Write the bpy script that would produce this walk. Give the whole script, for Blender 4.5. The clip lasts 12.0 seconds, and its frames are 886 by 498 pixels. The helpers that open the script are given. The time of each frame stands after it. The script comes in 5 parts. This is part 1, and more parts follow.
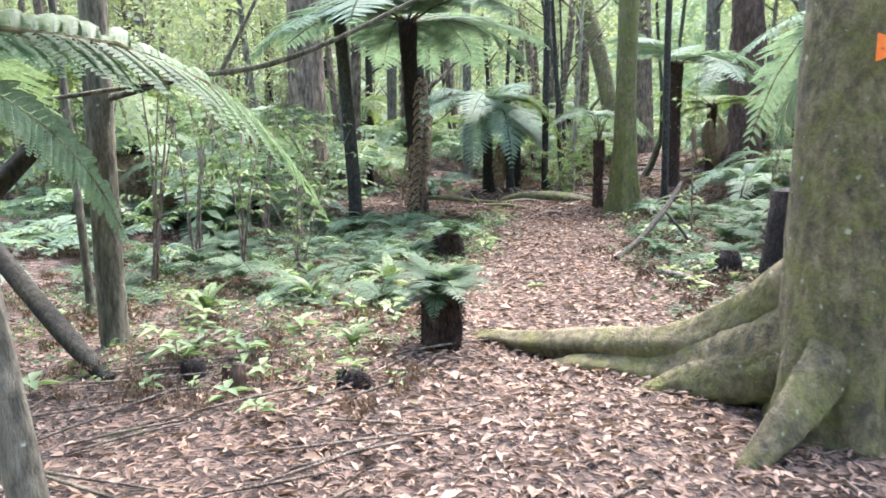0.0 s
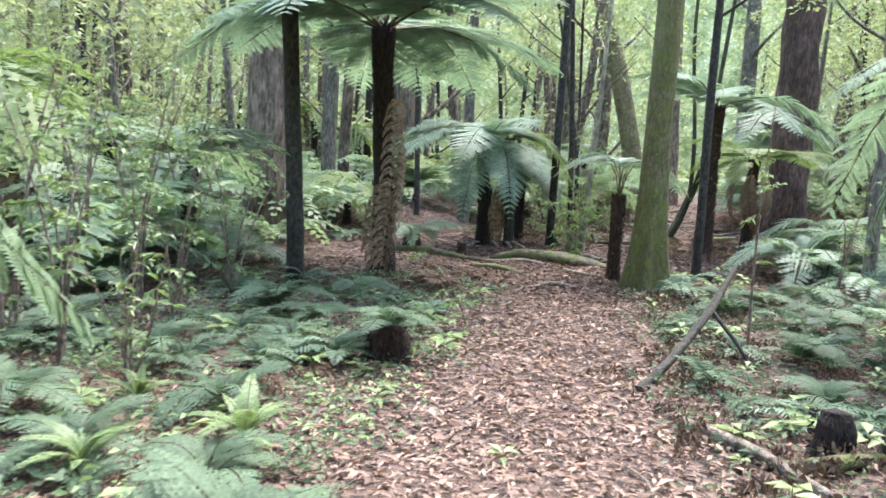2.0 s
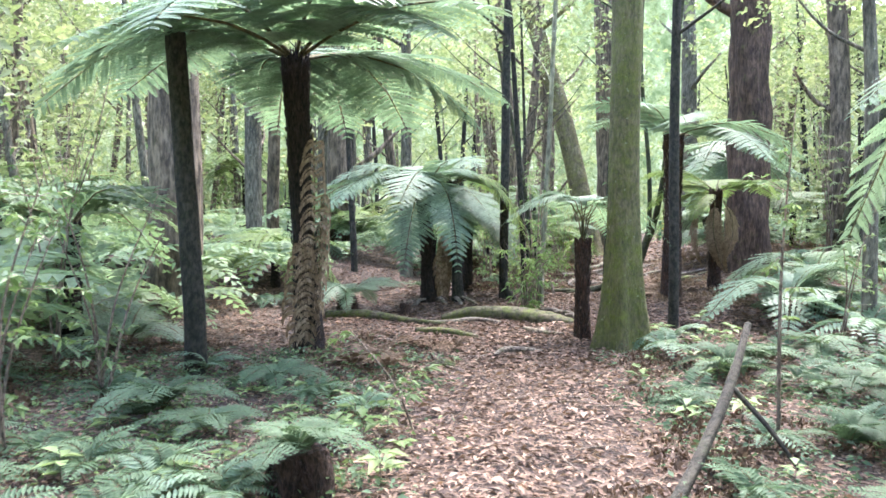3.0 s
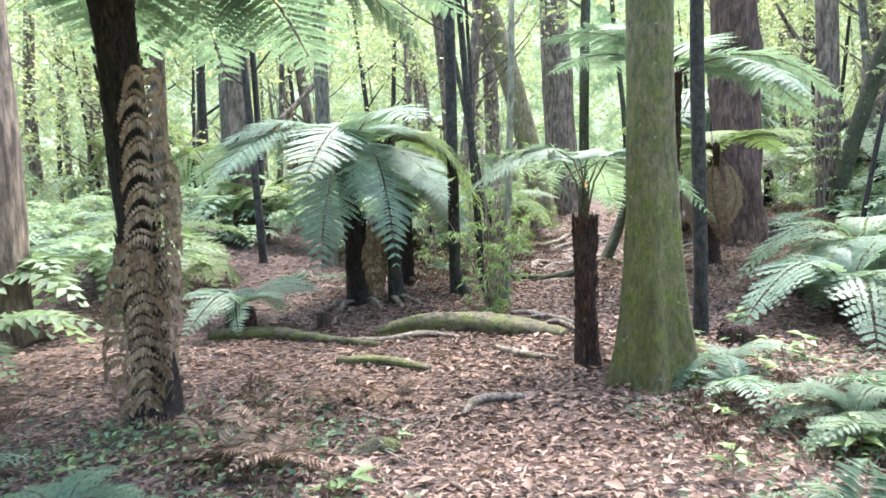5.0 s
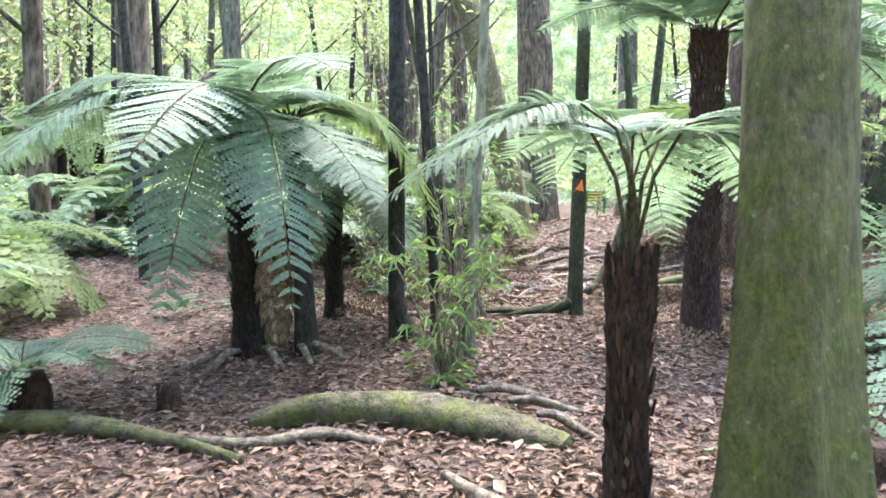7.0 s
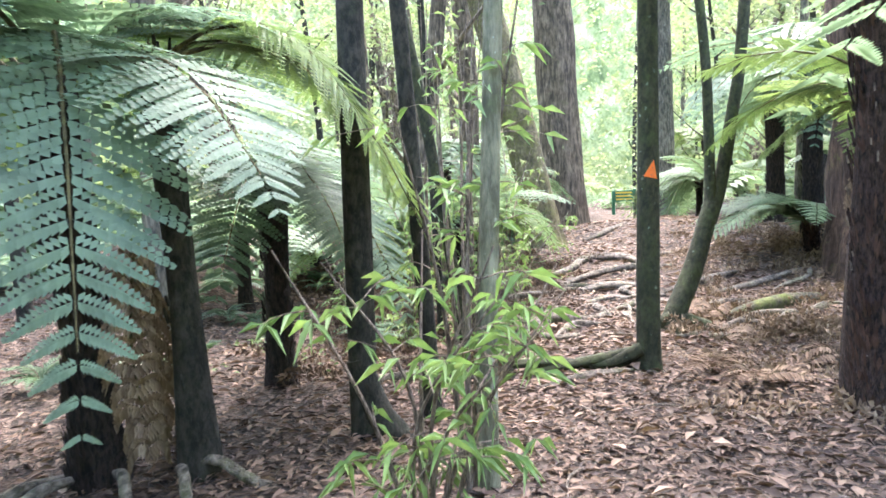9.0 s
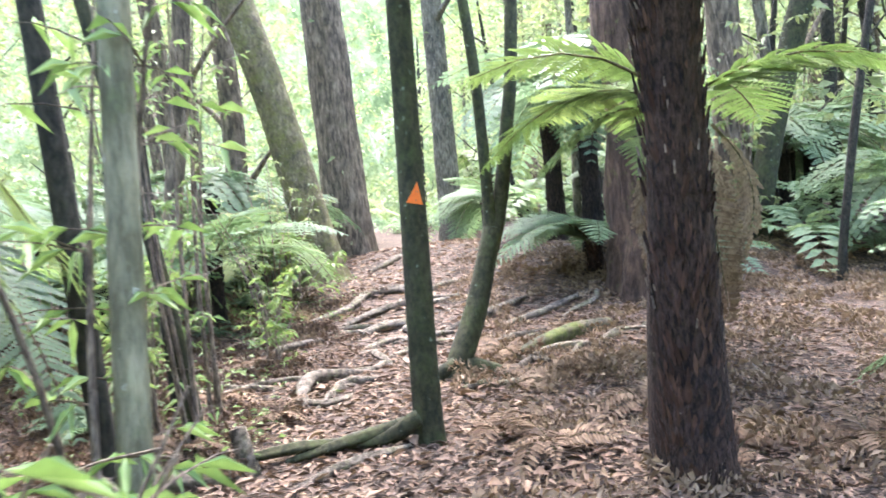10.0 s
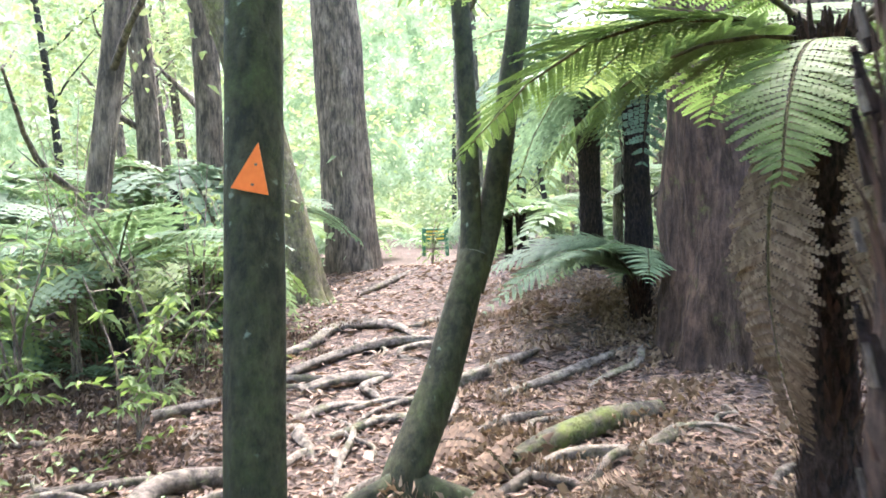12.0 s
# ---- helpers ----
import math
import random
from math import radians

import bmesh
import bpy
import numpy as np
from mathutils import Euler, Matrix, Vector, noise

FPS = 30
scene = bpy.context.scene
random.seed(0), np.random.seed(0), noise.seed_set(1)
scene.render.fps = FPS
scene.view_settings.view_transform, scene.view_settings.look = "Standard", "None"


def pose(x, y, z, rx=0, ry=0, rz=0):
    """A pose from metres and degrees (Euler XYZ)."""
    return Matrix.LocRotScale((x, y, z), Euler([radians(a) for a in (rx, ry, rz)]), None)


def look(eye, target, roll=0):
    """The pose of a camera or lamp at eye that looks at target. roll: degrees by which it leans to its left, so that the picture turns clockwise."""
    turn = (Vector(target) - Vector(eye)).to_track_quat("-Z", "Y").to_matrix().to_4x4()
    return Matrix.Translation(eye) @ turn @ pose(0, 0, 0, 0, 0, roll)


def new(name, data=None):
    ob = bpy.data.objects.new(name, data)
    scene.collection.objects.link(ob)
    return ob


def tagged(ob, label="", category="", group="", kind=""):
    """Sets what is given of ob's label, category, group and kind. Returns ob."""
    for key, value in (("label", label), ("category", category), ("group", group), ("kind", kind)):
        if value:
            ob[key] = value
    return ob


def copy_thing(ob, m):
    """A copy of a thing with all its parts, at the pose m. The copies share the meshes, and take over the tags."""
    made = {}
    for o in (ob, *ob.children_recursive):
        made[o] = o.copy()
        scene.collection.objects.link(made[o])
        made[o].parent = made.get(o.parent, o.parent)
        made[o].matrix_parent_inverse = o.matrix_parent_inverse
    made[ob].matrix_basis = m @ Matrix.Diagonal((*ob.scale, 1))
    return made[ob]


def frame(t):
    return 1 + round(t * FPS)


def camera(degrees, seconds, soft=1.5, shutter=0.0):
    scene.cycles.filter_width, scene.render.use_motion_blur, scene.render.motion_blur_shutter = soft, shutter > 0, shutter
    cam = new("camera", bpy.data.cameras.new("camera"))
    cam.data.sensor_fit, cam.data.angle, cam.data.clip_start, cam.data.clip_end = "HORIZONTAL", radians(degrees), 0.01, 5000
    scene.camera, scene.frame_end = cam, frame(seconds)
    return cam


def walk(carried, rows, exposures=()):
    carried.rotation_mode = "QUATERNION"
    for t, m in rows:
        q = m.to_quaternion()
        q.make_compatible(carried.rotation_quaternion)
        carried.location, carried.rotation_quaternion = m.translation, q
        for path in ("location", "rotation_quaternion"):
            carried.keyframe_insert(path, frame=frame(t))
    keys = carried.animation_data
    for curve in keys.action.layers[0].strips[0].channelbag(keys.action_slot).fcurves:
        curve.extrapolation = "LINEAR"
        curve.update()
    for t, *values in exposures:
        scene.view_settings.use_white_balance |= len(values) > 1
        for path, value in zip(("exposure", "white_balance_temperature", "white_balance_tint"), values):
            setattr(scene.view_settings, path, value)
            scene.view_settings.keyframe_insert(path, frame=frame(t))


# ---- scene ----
cam = camera(61.8, 12.0, 1.6, 0.2)
METRES, EYE, TILT, LEAN, TURN = 17.9, 1.5, 0.0, 0.0, 0.0
ROWS = [
    (0.0, 0.0, 0.0, 0.0, -0.14, -9.12, 0.89),
    (0.5, 0.007, 0.037, 0.0029, 5.21, -9.81, 0.86),
    (1.0, 0.0127, 0.0783, 0.0071, 8.22, -8.22, 0.22),
    (1.5, 0.019, 0.1198, 0.0067, 6.05, -7.1, -1.22),
    (2.0, 0.0308, 0.1659, 0.0055, 1.19, -6.67, -3.09),
    (2.5, 0.0337, 0.2146, 0.0033, -1.93, -4.78, -1.43),
    (3.0, 0.036, 0.2589, 0.0055, -3.18, -2.84, -0.03),
    (5.0, 0.0481, 0.4389, 0.0047, -8.42, -5.15, 1.99),
    (5.5, 0.0584, 0.4806, 0.0042, -9.43, -4.85, 1.66),
    (6.0, 0.0678, 0.525, 0.003, -10.54, -6.17, 0.81),
    (6.5, 0.0784, 0.5671, 0.0019, -11.41, -6.04, 0.4),
    (7.0, 0.0891, 0.6109, 0.0019, -10.88, -5.17, 0.22),
    (9.0, 0.127, 0.7683, -0.0056, -9.69, -4.53, 2.3),
    (9.5, 0.1414, 0.8019, -0.0038, -15.59, -0.68, 2.63),
    (10.0, 0.1659, 0.8287, -0.0047, -25.27, -3.48, 5.02),
    (10.5, 0.19, 0.8536, -0.0056, -28.3, -6.72, 3.53),
    (11.0, 0.2154, 0.8755, -0.0048, -24.91, -6.9, 1.52),
    (11.5, 0.2331, 0.9075, -0.0087, -22.44, -5.14, 1.12),
    (12.0, 0.2462, 0.9432, -0.0091, -22.32, -2.06, 1.99),
]
walk(cam, [(t, pose(0, 0, EYE, TILT, LEAN, TURN) @ pose(METRES * x, METRES * y, METRES * z, 90 + pitch, roll, yaw)) for t, x, y, z, yaw, pitch, roll in ROWS],
     exposures=[(0.0, 3.55, 6000, 14), (2.0, 3.42, 6000, 14), (3.0, 3.8, 6000, 14), (5.5, 3.98, 6000, 14), (7.0, 4.04, 6000, 14), (9.0, 4.22, 6000, 14), (10.5, 4.27, 6000, 14), (11.5, 4.26, 6000, 14), (12.0, 4.2, 6000, 14)])

# ---- world and sun: a bright, hazy sky over the canopy ----
SUN_UP, SUN_TURN = 62.0, 25.0
world = bpy.data.worlds.new("sky")
scene.world = world
world.use_nodes = True
wn = world.node_tree.nodes
wn.clear()
sky = wn.new("ShaderNodeTexSky")
sky.sky_type = "NISHITA"
sky.sun_disc = False
sky.sun_elevation, sky.sun_rotation = radians(SUN_UP), radians(SUN_TURN)
sky.dust_density, sky.air_density, sky.ozone_density = 4.0, 1.0, 0.6
back = wn.new("ShaderNodeBackground")
back.inputs["Strength"].default_value = 0.15
wout = wn.new("ShaderNodeOutputWorld")
world.node_tree.links.new(sky.outputs[0], back.inputs[0])
world.node_tree.links.new(back.outputs[0], wout.inputs[0])
sun_data = bpy.data.lights.new("sun", "SUN")
sun_data.energy, sun_data.angle, sun_data.color = 0.7, radians(40), (1.0, 0.95, 0.86)
sun = new("sun", sun_data)
a, e = radians(SUN_TURN), radians(SUN_UP)
sun.matrix_world = look((20 * math.sin(a) * math.cos(e), 20 * math.cos(a) * math.cos(e), 20 * math.sin(e)), (0, 0, 0))


# ---- materials ----
def ramp_of(nt, fac, stops):
    r = nt.nodes.new("ShaderNodeValToRGB")
    while len(r.color_ramp.elements) < len(stops):
        r.color_ramp.elements.new(0.5)
    for el, (p, c) in zip(r.color_ramp.elements, stops):
        el.position, el.color = p, (*c, 1)
    nt.links.new(fac, r.inputs[0])
    return r.outputs[0]


def noise_of(nt, co, scale, detail=4.0, rough=0.6):
    n = nt.nodes.new("ShaderNodeTexNoise")
    n.inputs["Scale"].default_value, n.inputs["Detail"].default_value, n.inputs["Roughness"].default_value = scale, detail, rough
    nt.links.new(co, n.inputs["Vector"])
    return n.outputs["Fac"]


def mix_of(nt, fac, c1, c2, how="MIX"):
    m = nt.nodes.new("ShaderNodeMix")
    m.data_type, m.blend_type = "RGBA", how
    for sock, v in ((m.inputs[0], fac), (m.inputs[6], c1), (m.inputs[7], c2)):
        if isinstance(v, (int, float)):
            sock.default_value = v
        elif isinstance(v, tuple):
            sock.default_value = (*v, 1)
        else:
            nt.links.new(v, sock)
    return m.outputs[2]


def base_mat(name, rough=0.85):
    m = bpy.data.materials.new(name)
    m.use_nodes = True
    nt = m.node_tree
    b = nt.nodes["Principled BSDF"]
    b.inputs["Roughness"].default_value = rough
    b.inputs["Specular IOR Level"].default_value = 0.3
    return m, nt, b


def bump_to(nt, b, height, strength, dist):
    bp = nt.nodes.new("ShaderNodeBump")
    bp.inputs["Strength"].default_value, bp.inputs["Distance"].default_value = strength, dist
    nt.links.new(height, bp.inputs["Height"])
    nt.links.new(bp.outputs[0], b.inputs["Normal"])


def coords(nt, stretch=(1, 1, 1), world_space=False):
    tc = nt.nodes.new("ShaderNodeTexCoord")
    src = tc.outputs["Object"]
    if world_space:
        src = nt.nodes.new("ShaderNodeNewGeometry").outputs["Position"]
    mp = nt.nodes.new("ShaderNodeMapping")
    mp.inputs["Scale"].default_value = stretch
    nt.links.new(src, mp.inputs[0])
    return mp.outputs[0]


def bark(name, dark, light, moss=None, moss_amount=0.5, stretch=0.25, grain=22.0, spots=None, bumps=0.6):
    """Bark with vertical grain, patches of moss and pale lichen spots."""
    m, nt, b = base_mat(name, 0.9)
    co = coords(nt, (1, 1, stretch))
    flat = coords(nt)
    g = noise_of(nt, co, grain, 6, 0.7)
    big = noise_of(nt, flat, 2.3, 3, 0.6)
    col = ramp_of(nt, g, [(0.40, dark), (0.62, light)])
    col = mix_of(nt, 0.55, col, ramp_of(nt, big, [(0.38, (0.35, 0.33, 0.31)), (0.62, (1.15, 1.12, 1.08))]), "MULTIPLY")
    if moss:
        mm = noise_of(nt, flat, 5.0, 8, 0.8)
        f = ramp_of(nt, mm, [(max(0.02, 0.75 - moss_amount * 0.6), (0, 0, 0)), (min(0.98, 0.95 - moss_amount * 0.55), (1, 1, 1))])
        fine = noise_of(nt, co, 42, 5, 0.75)
        mc = ramp_of(nt, fine, [(0.32, tuple(c * 0.5 for c in moss)), (0.68, tuple(c * 1.25 for c in moss))])
        col = mix_of(nt, f, col, mc)
    if spots:
        v = nt.nodes.new("ShaderNodeTexVoronoi")
        v.inputs["Scale"].default_value = 13.0
        nt.links.new(flat, v.inputs["Vector"])
        wob = noise_of(nt, flat, 16, 6, 0.8)
        ad = nt.nodes.new("ShaderNodeMath")
        ad.operation = "MULTIPLY_ADD"
        nt.links.new(wob, ad.inputs[0])
        ad.inputs[1].default_value = 1.38
        nt.links.new(v.outputs["Distance"], ad.inputs[2])
        col = mix_of(nt, ramp_of(nt, ad.outputs[0], [(0.66, (0.8, 0.8, 0.8)), (0.8, (0, 0, 0))]), col, spots)
    nt.links.new(col, b.inputs["Base Color"])
    bump_to(nt, b, g, min(1.0, bumps * 1.4), 0.035)
    return m


def leafy(name, stops, thin=0.4, rough=0.5, spread=1.0):
    """A leaf that lets some light through; its colour varies from leaf to leaf and from thing to thing."""
    m, nt, b = base_mat(name, rough)
    geo = nt.nodes.new("ShaderNodeNewGeometry")
    oi = nt.nodes.new("ShaderNodeObjectInfo")
    mid = nt.nodes.new("ShaderNodeMath")
    mid.operation = "MULTIPLY_ADD"
    nt.links.new(geo.outputs["Random Per Island"], mid.inputs[0])
    mid.inputs[1].default_value = 0.6 * spread
    sc = nt.nodes.new("ShaderNodeMath")
    sc.operation = "MULTIPLY"
    sc.inputs[1].default_value = 0.4 + 0.6 * (1 - spread)
    nt.links.new(oi.outputs["Random"], sc.inputs[0])
    nt.links.new(sc.outputs[0], mid.inputs[2])
    col = ramp_of(nt, mid.outputs[0], stops)
    fine = noise_of(nt, coords(nt), 18, 3, 0.6)
    col = mix_of(nt, 0.6, col, ramp_of(nt, fine, [(0.38, (0.6, 0.6, 0.6)), (0.62, (1.08, 1.08, 1.08))]), "MULTIPLY")
    nt.links.new(col, b.inputs["Base Color"])
    if thin:
        tr = nt.nodes.new("ShaderNodeBsdfTranslucent")
        nt.links.new(mix_of(nt, 0.4, col, (1.0, 1.0, 0.45), "MULTIPLY"), tr.inputs[0])
        ms = nt.nodes.new("ShaderNodeMixShader")
        ms.inputs[0].default_value = thin
        nt.links.new(b.outputs[0], ms.inputs[1])
        nt.links.new(tr.outputs[0], ms.inputs[2])
        nt.links.new(ms.outputs[0], nt.nodes["Material Output"].inputs[0])
    return m


def soil():
    m, nt, b = base_mat("leaf_mould", 0.95)
    co = coords(nt, world_space=True)
    v = nt.nodes.new("ShaderNodeTexVoronoi")
    v.inputs["Scale"].default_value = 26
    wn_ = nt.nodes.new("ShaderNodeTexNoise")
    wn_.inputs["Scale"].default_value = 9
    nt.links.new(co, wn_.inputs["Vector"])
    nt.links.new(mix_of(nt, 0.25, co, wn_.outputs["Color"]), v.inputs["Vector"])
    sep = nt.nodes.new("ShaderNodeSeparateColor")
    nt.links.new(v.outputs["Color"], sep.inputs[0])
    col = ramp_of(nt, sep.outputs[0], [(0.0, (0.022, 0.016, 0.012)), (0.45, (0.06, 0.042, 0.031)), (0.8, (0.13, 0.09, 0.068)), (1.0, (0.22, 0.165, 0.125))])
    big = noise_of(nt, co, 0.7, 5, 0.65)
    col = mix_of(nt, 0.8, col, ramp_of(nt, big, [(0.3, (0.4, 0.37, 0.36)), (0.68, (1.0, 0.97, 0.95))]), "MULTIPLY")
    nt.links.new(col, b.inputs["Base Color"])
    bump_to(nt, b, v.outputs["Distance"], 0.8, 0.03)
    return m


SOIL = soil()
LITTER = leafy("dry_leaf", [(0.0, (0.045, 0.030, 0.023)), (0.3, (0.12, 0.078, 0.056)), (0.55, (0.225, 0.147, 0.10)), (0.8, (0.38, 0.27, 0.195)), (1.0, (0.56, 0.44, 0.345))], 0.12, 0.7)
TWIG = bark("twig_bark", (0.08, 0.062, 0.05), (0.32, 0.26, 0.20), grain=60)
MOSSY = bark("mossy_bark", (0.075, 0.065, 0.04), (0.20, 0.17, 0.10), (0.135, 0.14, 0.035), 0.5, stretch=0.6, grain=16, spots=(0.32, 0.33, 0.24), bumps=1.0)
MOSSYGREEN = bark("olive_moss_bark", (0.06, 0.055, 0.03), (0.16, 0.14, 0.075), (0.10, 0.115, 0.022), 0.6, stretch=0.4, spots=(0.2, 0.21, 0.12), bumps=1.0)
GREENBARK = bark("green_algae_bark", (0.02, 0.021, 0.012), (0.058, 0.06, 0.03), (0.052, 0.066, 0.02), 0.45, stretch=0.6, grain=24, spots=(0.17, 0.20, 0.145), bumps=0.25)
GREYBARK = bark("grey_bark", (0.055, 0.053, 0.04), (0.19, 0.175, 0.13), (0.10, 0.12, 0.05), 0.3, spots=(0.34, 0.36, 0.30))
PALEBARK = bark("pale_lichen_bark", (0.11, 0.11, 0.07), (0.27, 0.262, 0.175), (0.14, 0.165, 0.075), 0.35, spots=(0.5, 0.52, 0.44), bumps=0.4)
DARKBARK = bark("dark_bark", (0.012, 0.012, 0.009), (0.05, 0.045, 0.034), (0.04, 0.05, 0.022), 0.35, stretch=0.5, grain=26, bumps=0.4)
STRINGY = bark("stringy_bark", (0.055, 0.044, 0.032), (0.22, 0.175, 0.125), (0.13, 0.14, 0.06), 0.3, stretch=0.24, grain=13, bumps=1.0)
BROWNTRUNK = bark("weathered_brown_bark", (0.032, 0.02, 0.014), (0.115, 0.075, 0.052), (0.13, 0.15, 0.035), 0.3, grain=18, bumps=1.0)
PONGA = bark("fern_trunk_fibre", (0.006, 0.005, 0.005), (0.045, 0.032, 0.026), grain=45, stretch=0.4, bumps=1.0)
SCALEDARK = leafy("black_frond_base", [(0.0, (0.008, 0.006, 0.005)), (0.6, (0.03, 0.021, 0.016)), (1.0, (0.085, 0.062, 0.048))], 0.0, 0.85)
SCALEBROWN = leafy("brown_frond_base", [(0.0, (0.012, 0.007, 0.005)), (0.5, (0.055, 0.028, 0.018)), (0.88, (0.10, 0.055, 0.035)), (1.0, (0.22, 0.16, 0.115))], 0.0, 0.85)
PONGABROWN = bark("fern_trunk_brown_fibre", (0.013, 0.008, 0.006), (0.082, 0.05, 0.037), grain=45, stretch=0.4, bumps=1.0)
MOSS = leafy("moss", [(0.0, (0.05, 0.07, 0.015)), (0.6, (0.13, 0.16, 0.03)), (1.0, (0.24, 0.27, 0.05))], 0.1, 0.9)
LOGMOSS = bark("mossy_log_bark", (0.03, 0.027, 0.02), (0.13, 0.11, 0.08), (0.11, 0.14, 0.024), 0.5, stretch=1.0, grain=14, bumps=1.0)
ROOT = bark("root_bark", (0.05, 0.042, 0.033), (0.24, 0.20, 0.16), (0.11, 0.12, 0.045), 0.4, stretch=1.0, grain=16)
FROND = leafy("fern_frond_green", [(0.0, (0.088, 0.145, 0.092)), (0.5, (0.155, 0.23, 0.15)), (1.0, (0.235, 0.335, 0.23))], 0.48, 0.5, 0.5)
# Darker copy of the frond green, with the shade between low plants in its colour.
FRONDDARK = leafy("fern_frond_shaded_dark_green", [(0.0, (0.045, 0.085, 0.045)), (0.5, (0.08, 0.13, 0.07)), (1.0, (0.14, 0.205, 0.115))], 0.4, 0.65, 0.6)
# Yellower copy of the frond green: light falling through is put into the colour.
FRONDLIT = leafy("fern_frond_lit_yellow_green", [(0.0, (0.10, 0.165, 0.045)), (0.5, (0.165, 0.235, 0.075)), (1.0, (0.24, 0.31, 0.12))], 0.5, 0.5, 0.5)
# Pale copy of the frond green, lightened to offset the shade over the undergrowth.
FRONDPALE = leafy("fern_frond_lightened_green", [(0.0, (0.11, 0.165, 0.085)), (0.5, (0.17, 0.25, 0.135)), (1.0, (0.25, 0.34, 0.20))], 0.5, 0.5, 0.6)
DEAD = leafy("dead_frond", [(0.0, (0.10, 0.066, 0.042)), (0.5, (0.22, 0.155, 0.10)), (1.0, (0.38, 0.285, 0.195))], 0.1, 0.9)
ROTTEN = leafy("rotten_frond", [(0.0, (0.05, 0.032, 0.022)), (0.5, (0.13, 0.085, 0.055)), (1.0, (0.27, 0.19, 0.125))], 0.1, 0.9)
STIPE = bark("frond_stalk", (0.05, 0.045, 0.02), (0.15, 0.13, 0.06), grain=40)
LEAF = leafy("shrub_leaf", [(0.0, (0.08, 0.14, 0.05)), (0.5, (0.15, 0.22, 0.085)), (1.0, (0.25, 0.33, 0.14))], 0.4, 0.4)
BRIGHT = leafy("bright_lance_leaf", [(0.0, (0.12, 0.205, 0.06)), (0.5, (0.19, 0.295, 0.10)), (1.0, (0.28, 0.385, 0.16))], 0.4, 0.4)
CANOPY = leafy("canopy_leaf", [(0.0, (0.12, 0.168, 0.065)), (0.5, (0.20, 0.245, 0.115)), (1.0, (0.32, 0.355, 0.20))], 0.5, 0.5)
# The glow and pale patches stand in for bright sky between distant leaves.
DISTANCE, nt_, b_ = base_mat("glowing_distant_woodland", 0.95)
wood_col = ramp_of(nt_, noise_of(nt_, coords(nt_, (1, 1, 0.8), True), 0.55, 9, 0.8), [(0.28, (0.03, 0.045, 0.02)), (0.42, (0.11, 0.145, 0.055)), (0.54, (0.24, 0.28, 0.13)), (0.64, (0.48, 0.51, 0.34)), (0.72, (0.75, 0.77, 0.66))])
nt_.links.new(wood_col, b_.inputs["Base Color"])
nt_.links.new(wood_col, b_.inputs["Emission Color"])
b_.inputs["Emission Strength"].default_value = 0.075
ORANGE, nt_, b_ = base_mat("orange_plastic", 0.45)
nt_.links.new(ramp_of(nt_, noise_of(nt_, coords(nt_), 30, 4), [(0.2, (0.72, 0.14, 0.02)), (0.7, (0.86, 0.21, 0.035))]), b_.inputs["Base Color"])
PAINT, nt_, b_ = base_mat("green_paint", 0.5)
nt_.links.new(ramp_of(nt_, noise_of(nt_, coords(nt_), 20, 4), [(0.2, (0.03, 0.10, 0.05)), (0.7, (0.05, 0.16, 0.08))]), b_.inputs["Base Color"])
YELLOW, nt_, b_ = base_mat("yellow_paint", 0.5)
nt_.links.new(ramp_of(nt_, noise_of(nt_, coords(nt_), 20, 4), [(0.2, (0.55, 0.40, 0.05)), (0.7, (0.70, 0.52, 0.08))]), b_.inputs["Base Color"])


# ---- mesh tools ----
rng = np.random.default_rng(7)


def smooth(a, b, v):
    u = np.clip((np.asarray(v, float) - a) / (b - a), 0, 1)
    return u * u * (3 - 2 * u)


def ground_z(x, y):
    """The height of the forest floor: level along the track, a low bank on the right past the ferns, a rise on the left further on."""
    x, y = np.asarray(x, float), np.asarray(y, float)
    z = 0.10 * smooth(5.4, 7.0, x) * smooth(17.5, 20.0, y) + 0.38 * smooth(7.0, 9.0, x) * smooth(20.2, 23.0, y) * (1 - smooth(27, 34, y))
    z = z + 0.16 * smooth(20.5, 27, y) + 0.45 * smooth(18.5, 22, y) * (1 - smooth(-1.0, 2.0, x))
    far = np.hypot(x - 2, y - 12)
    z = z + (0.022 * np.sin(1.7 * x + 0.6 * y) + 0.018 * np.sin(3.3 * x - 2.4 * y + 1) + 0.012 * np.sin(5.9 * y + 1.3 * x)) + 0.15 * smooth(25, 60, far) * np.sin(0.13 * x + 0.1 * y)
    return z


def gz(x, y):
    return float(ground_z(x, y))


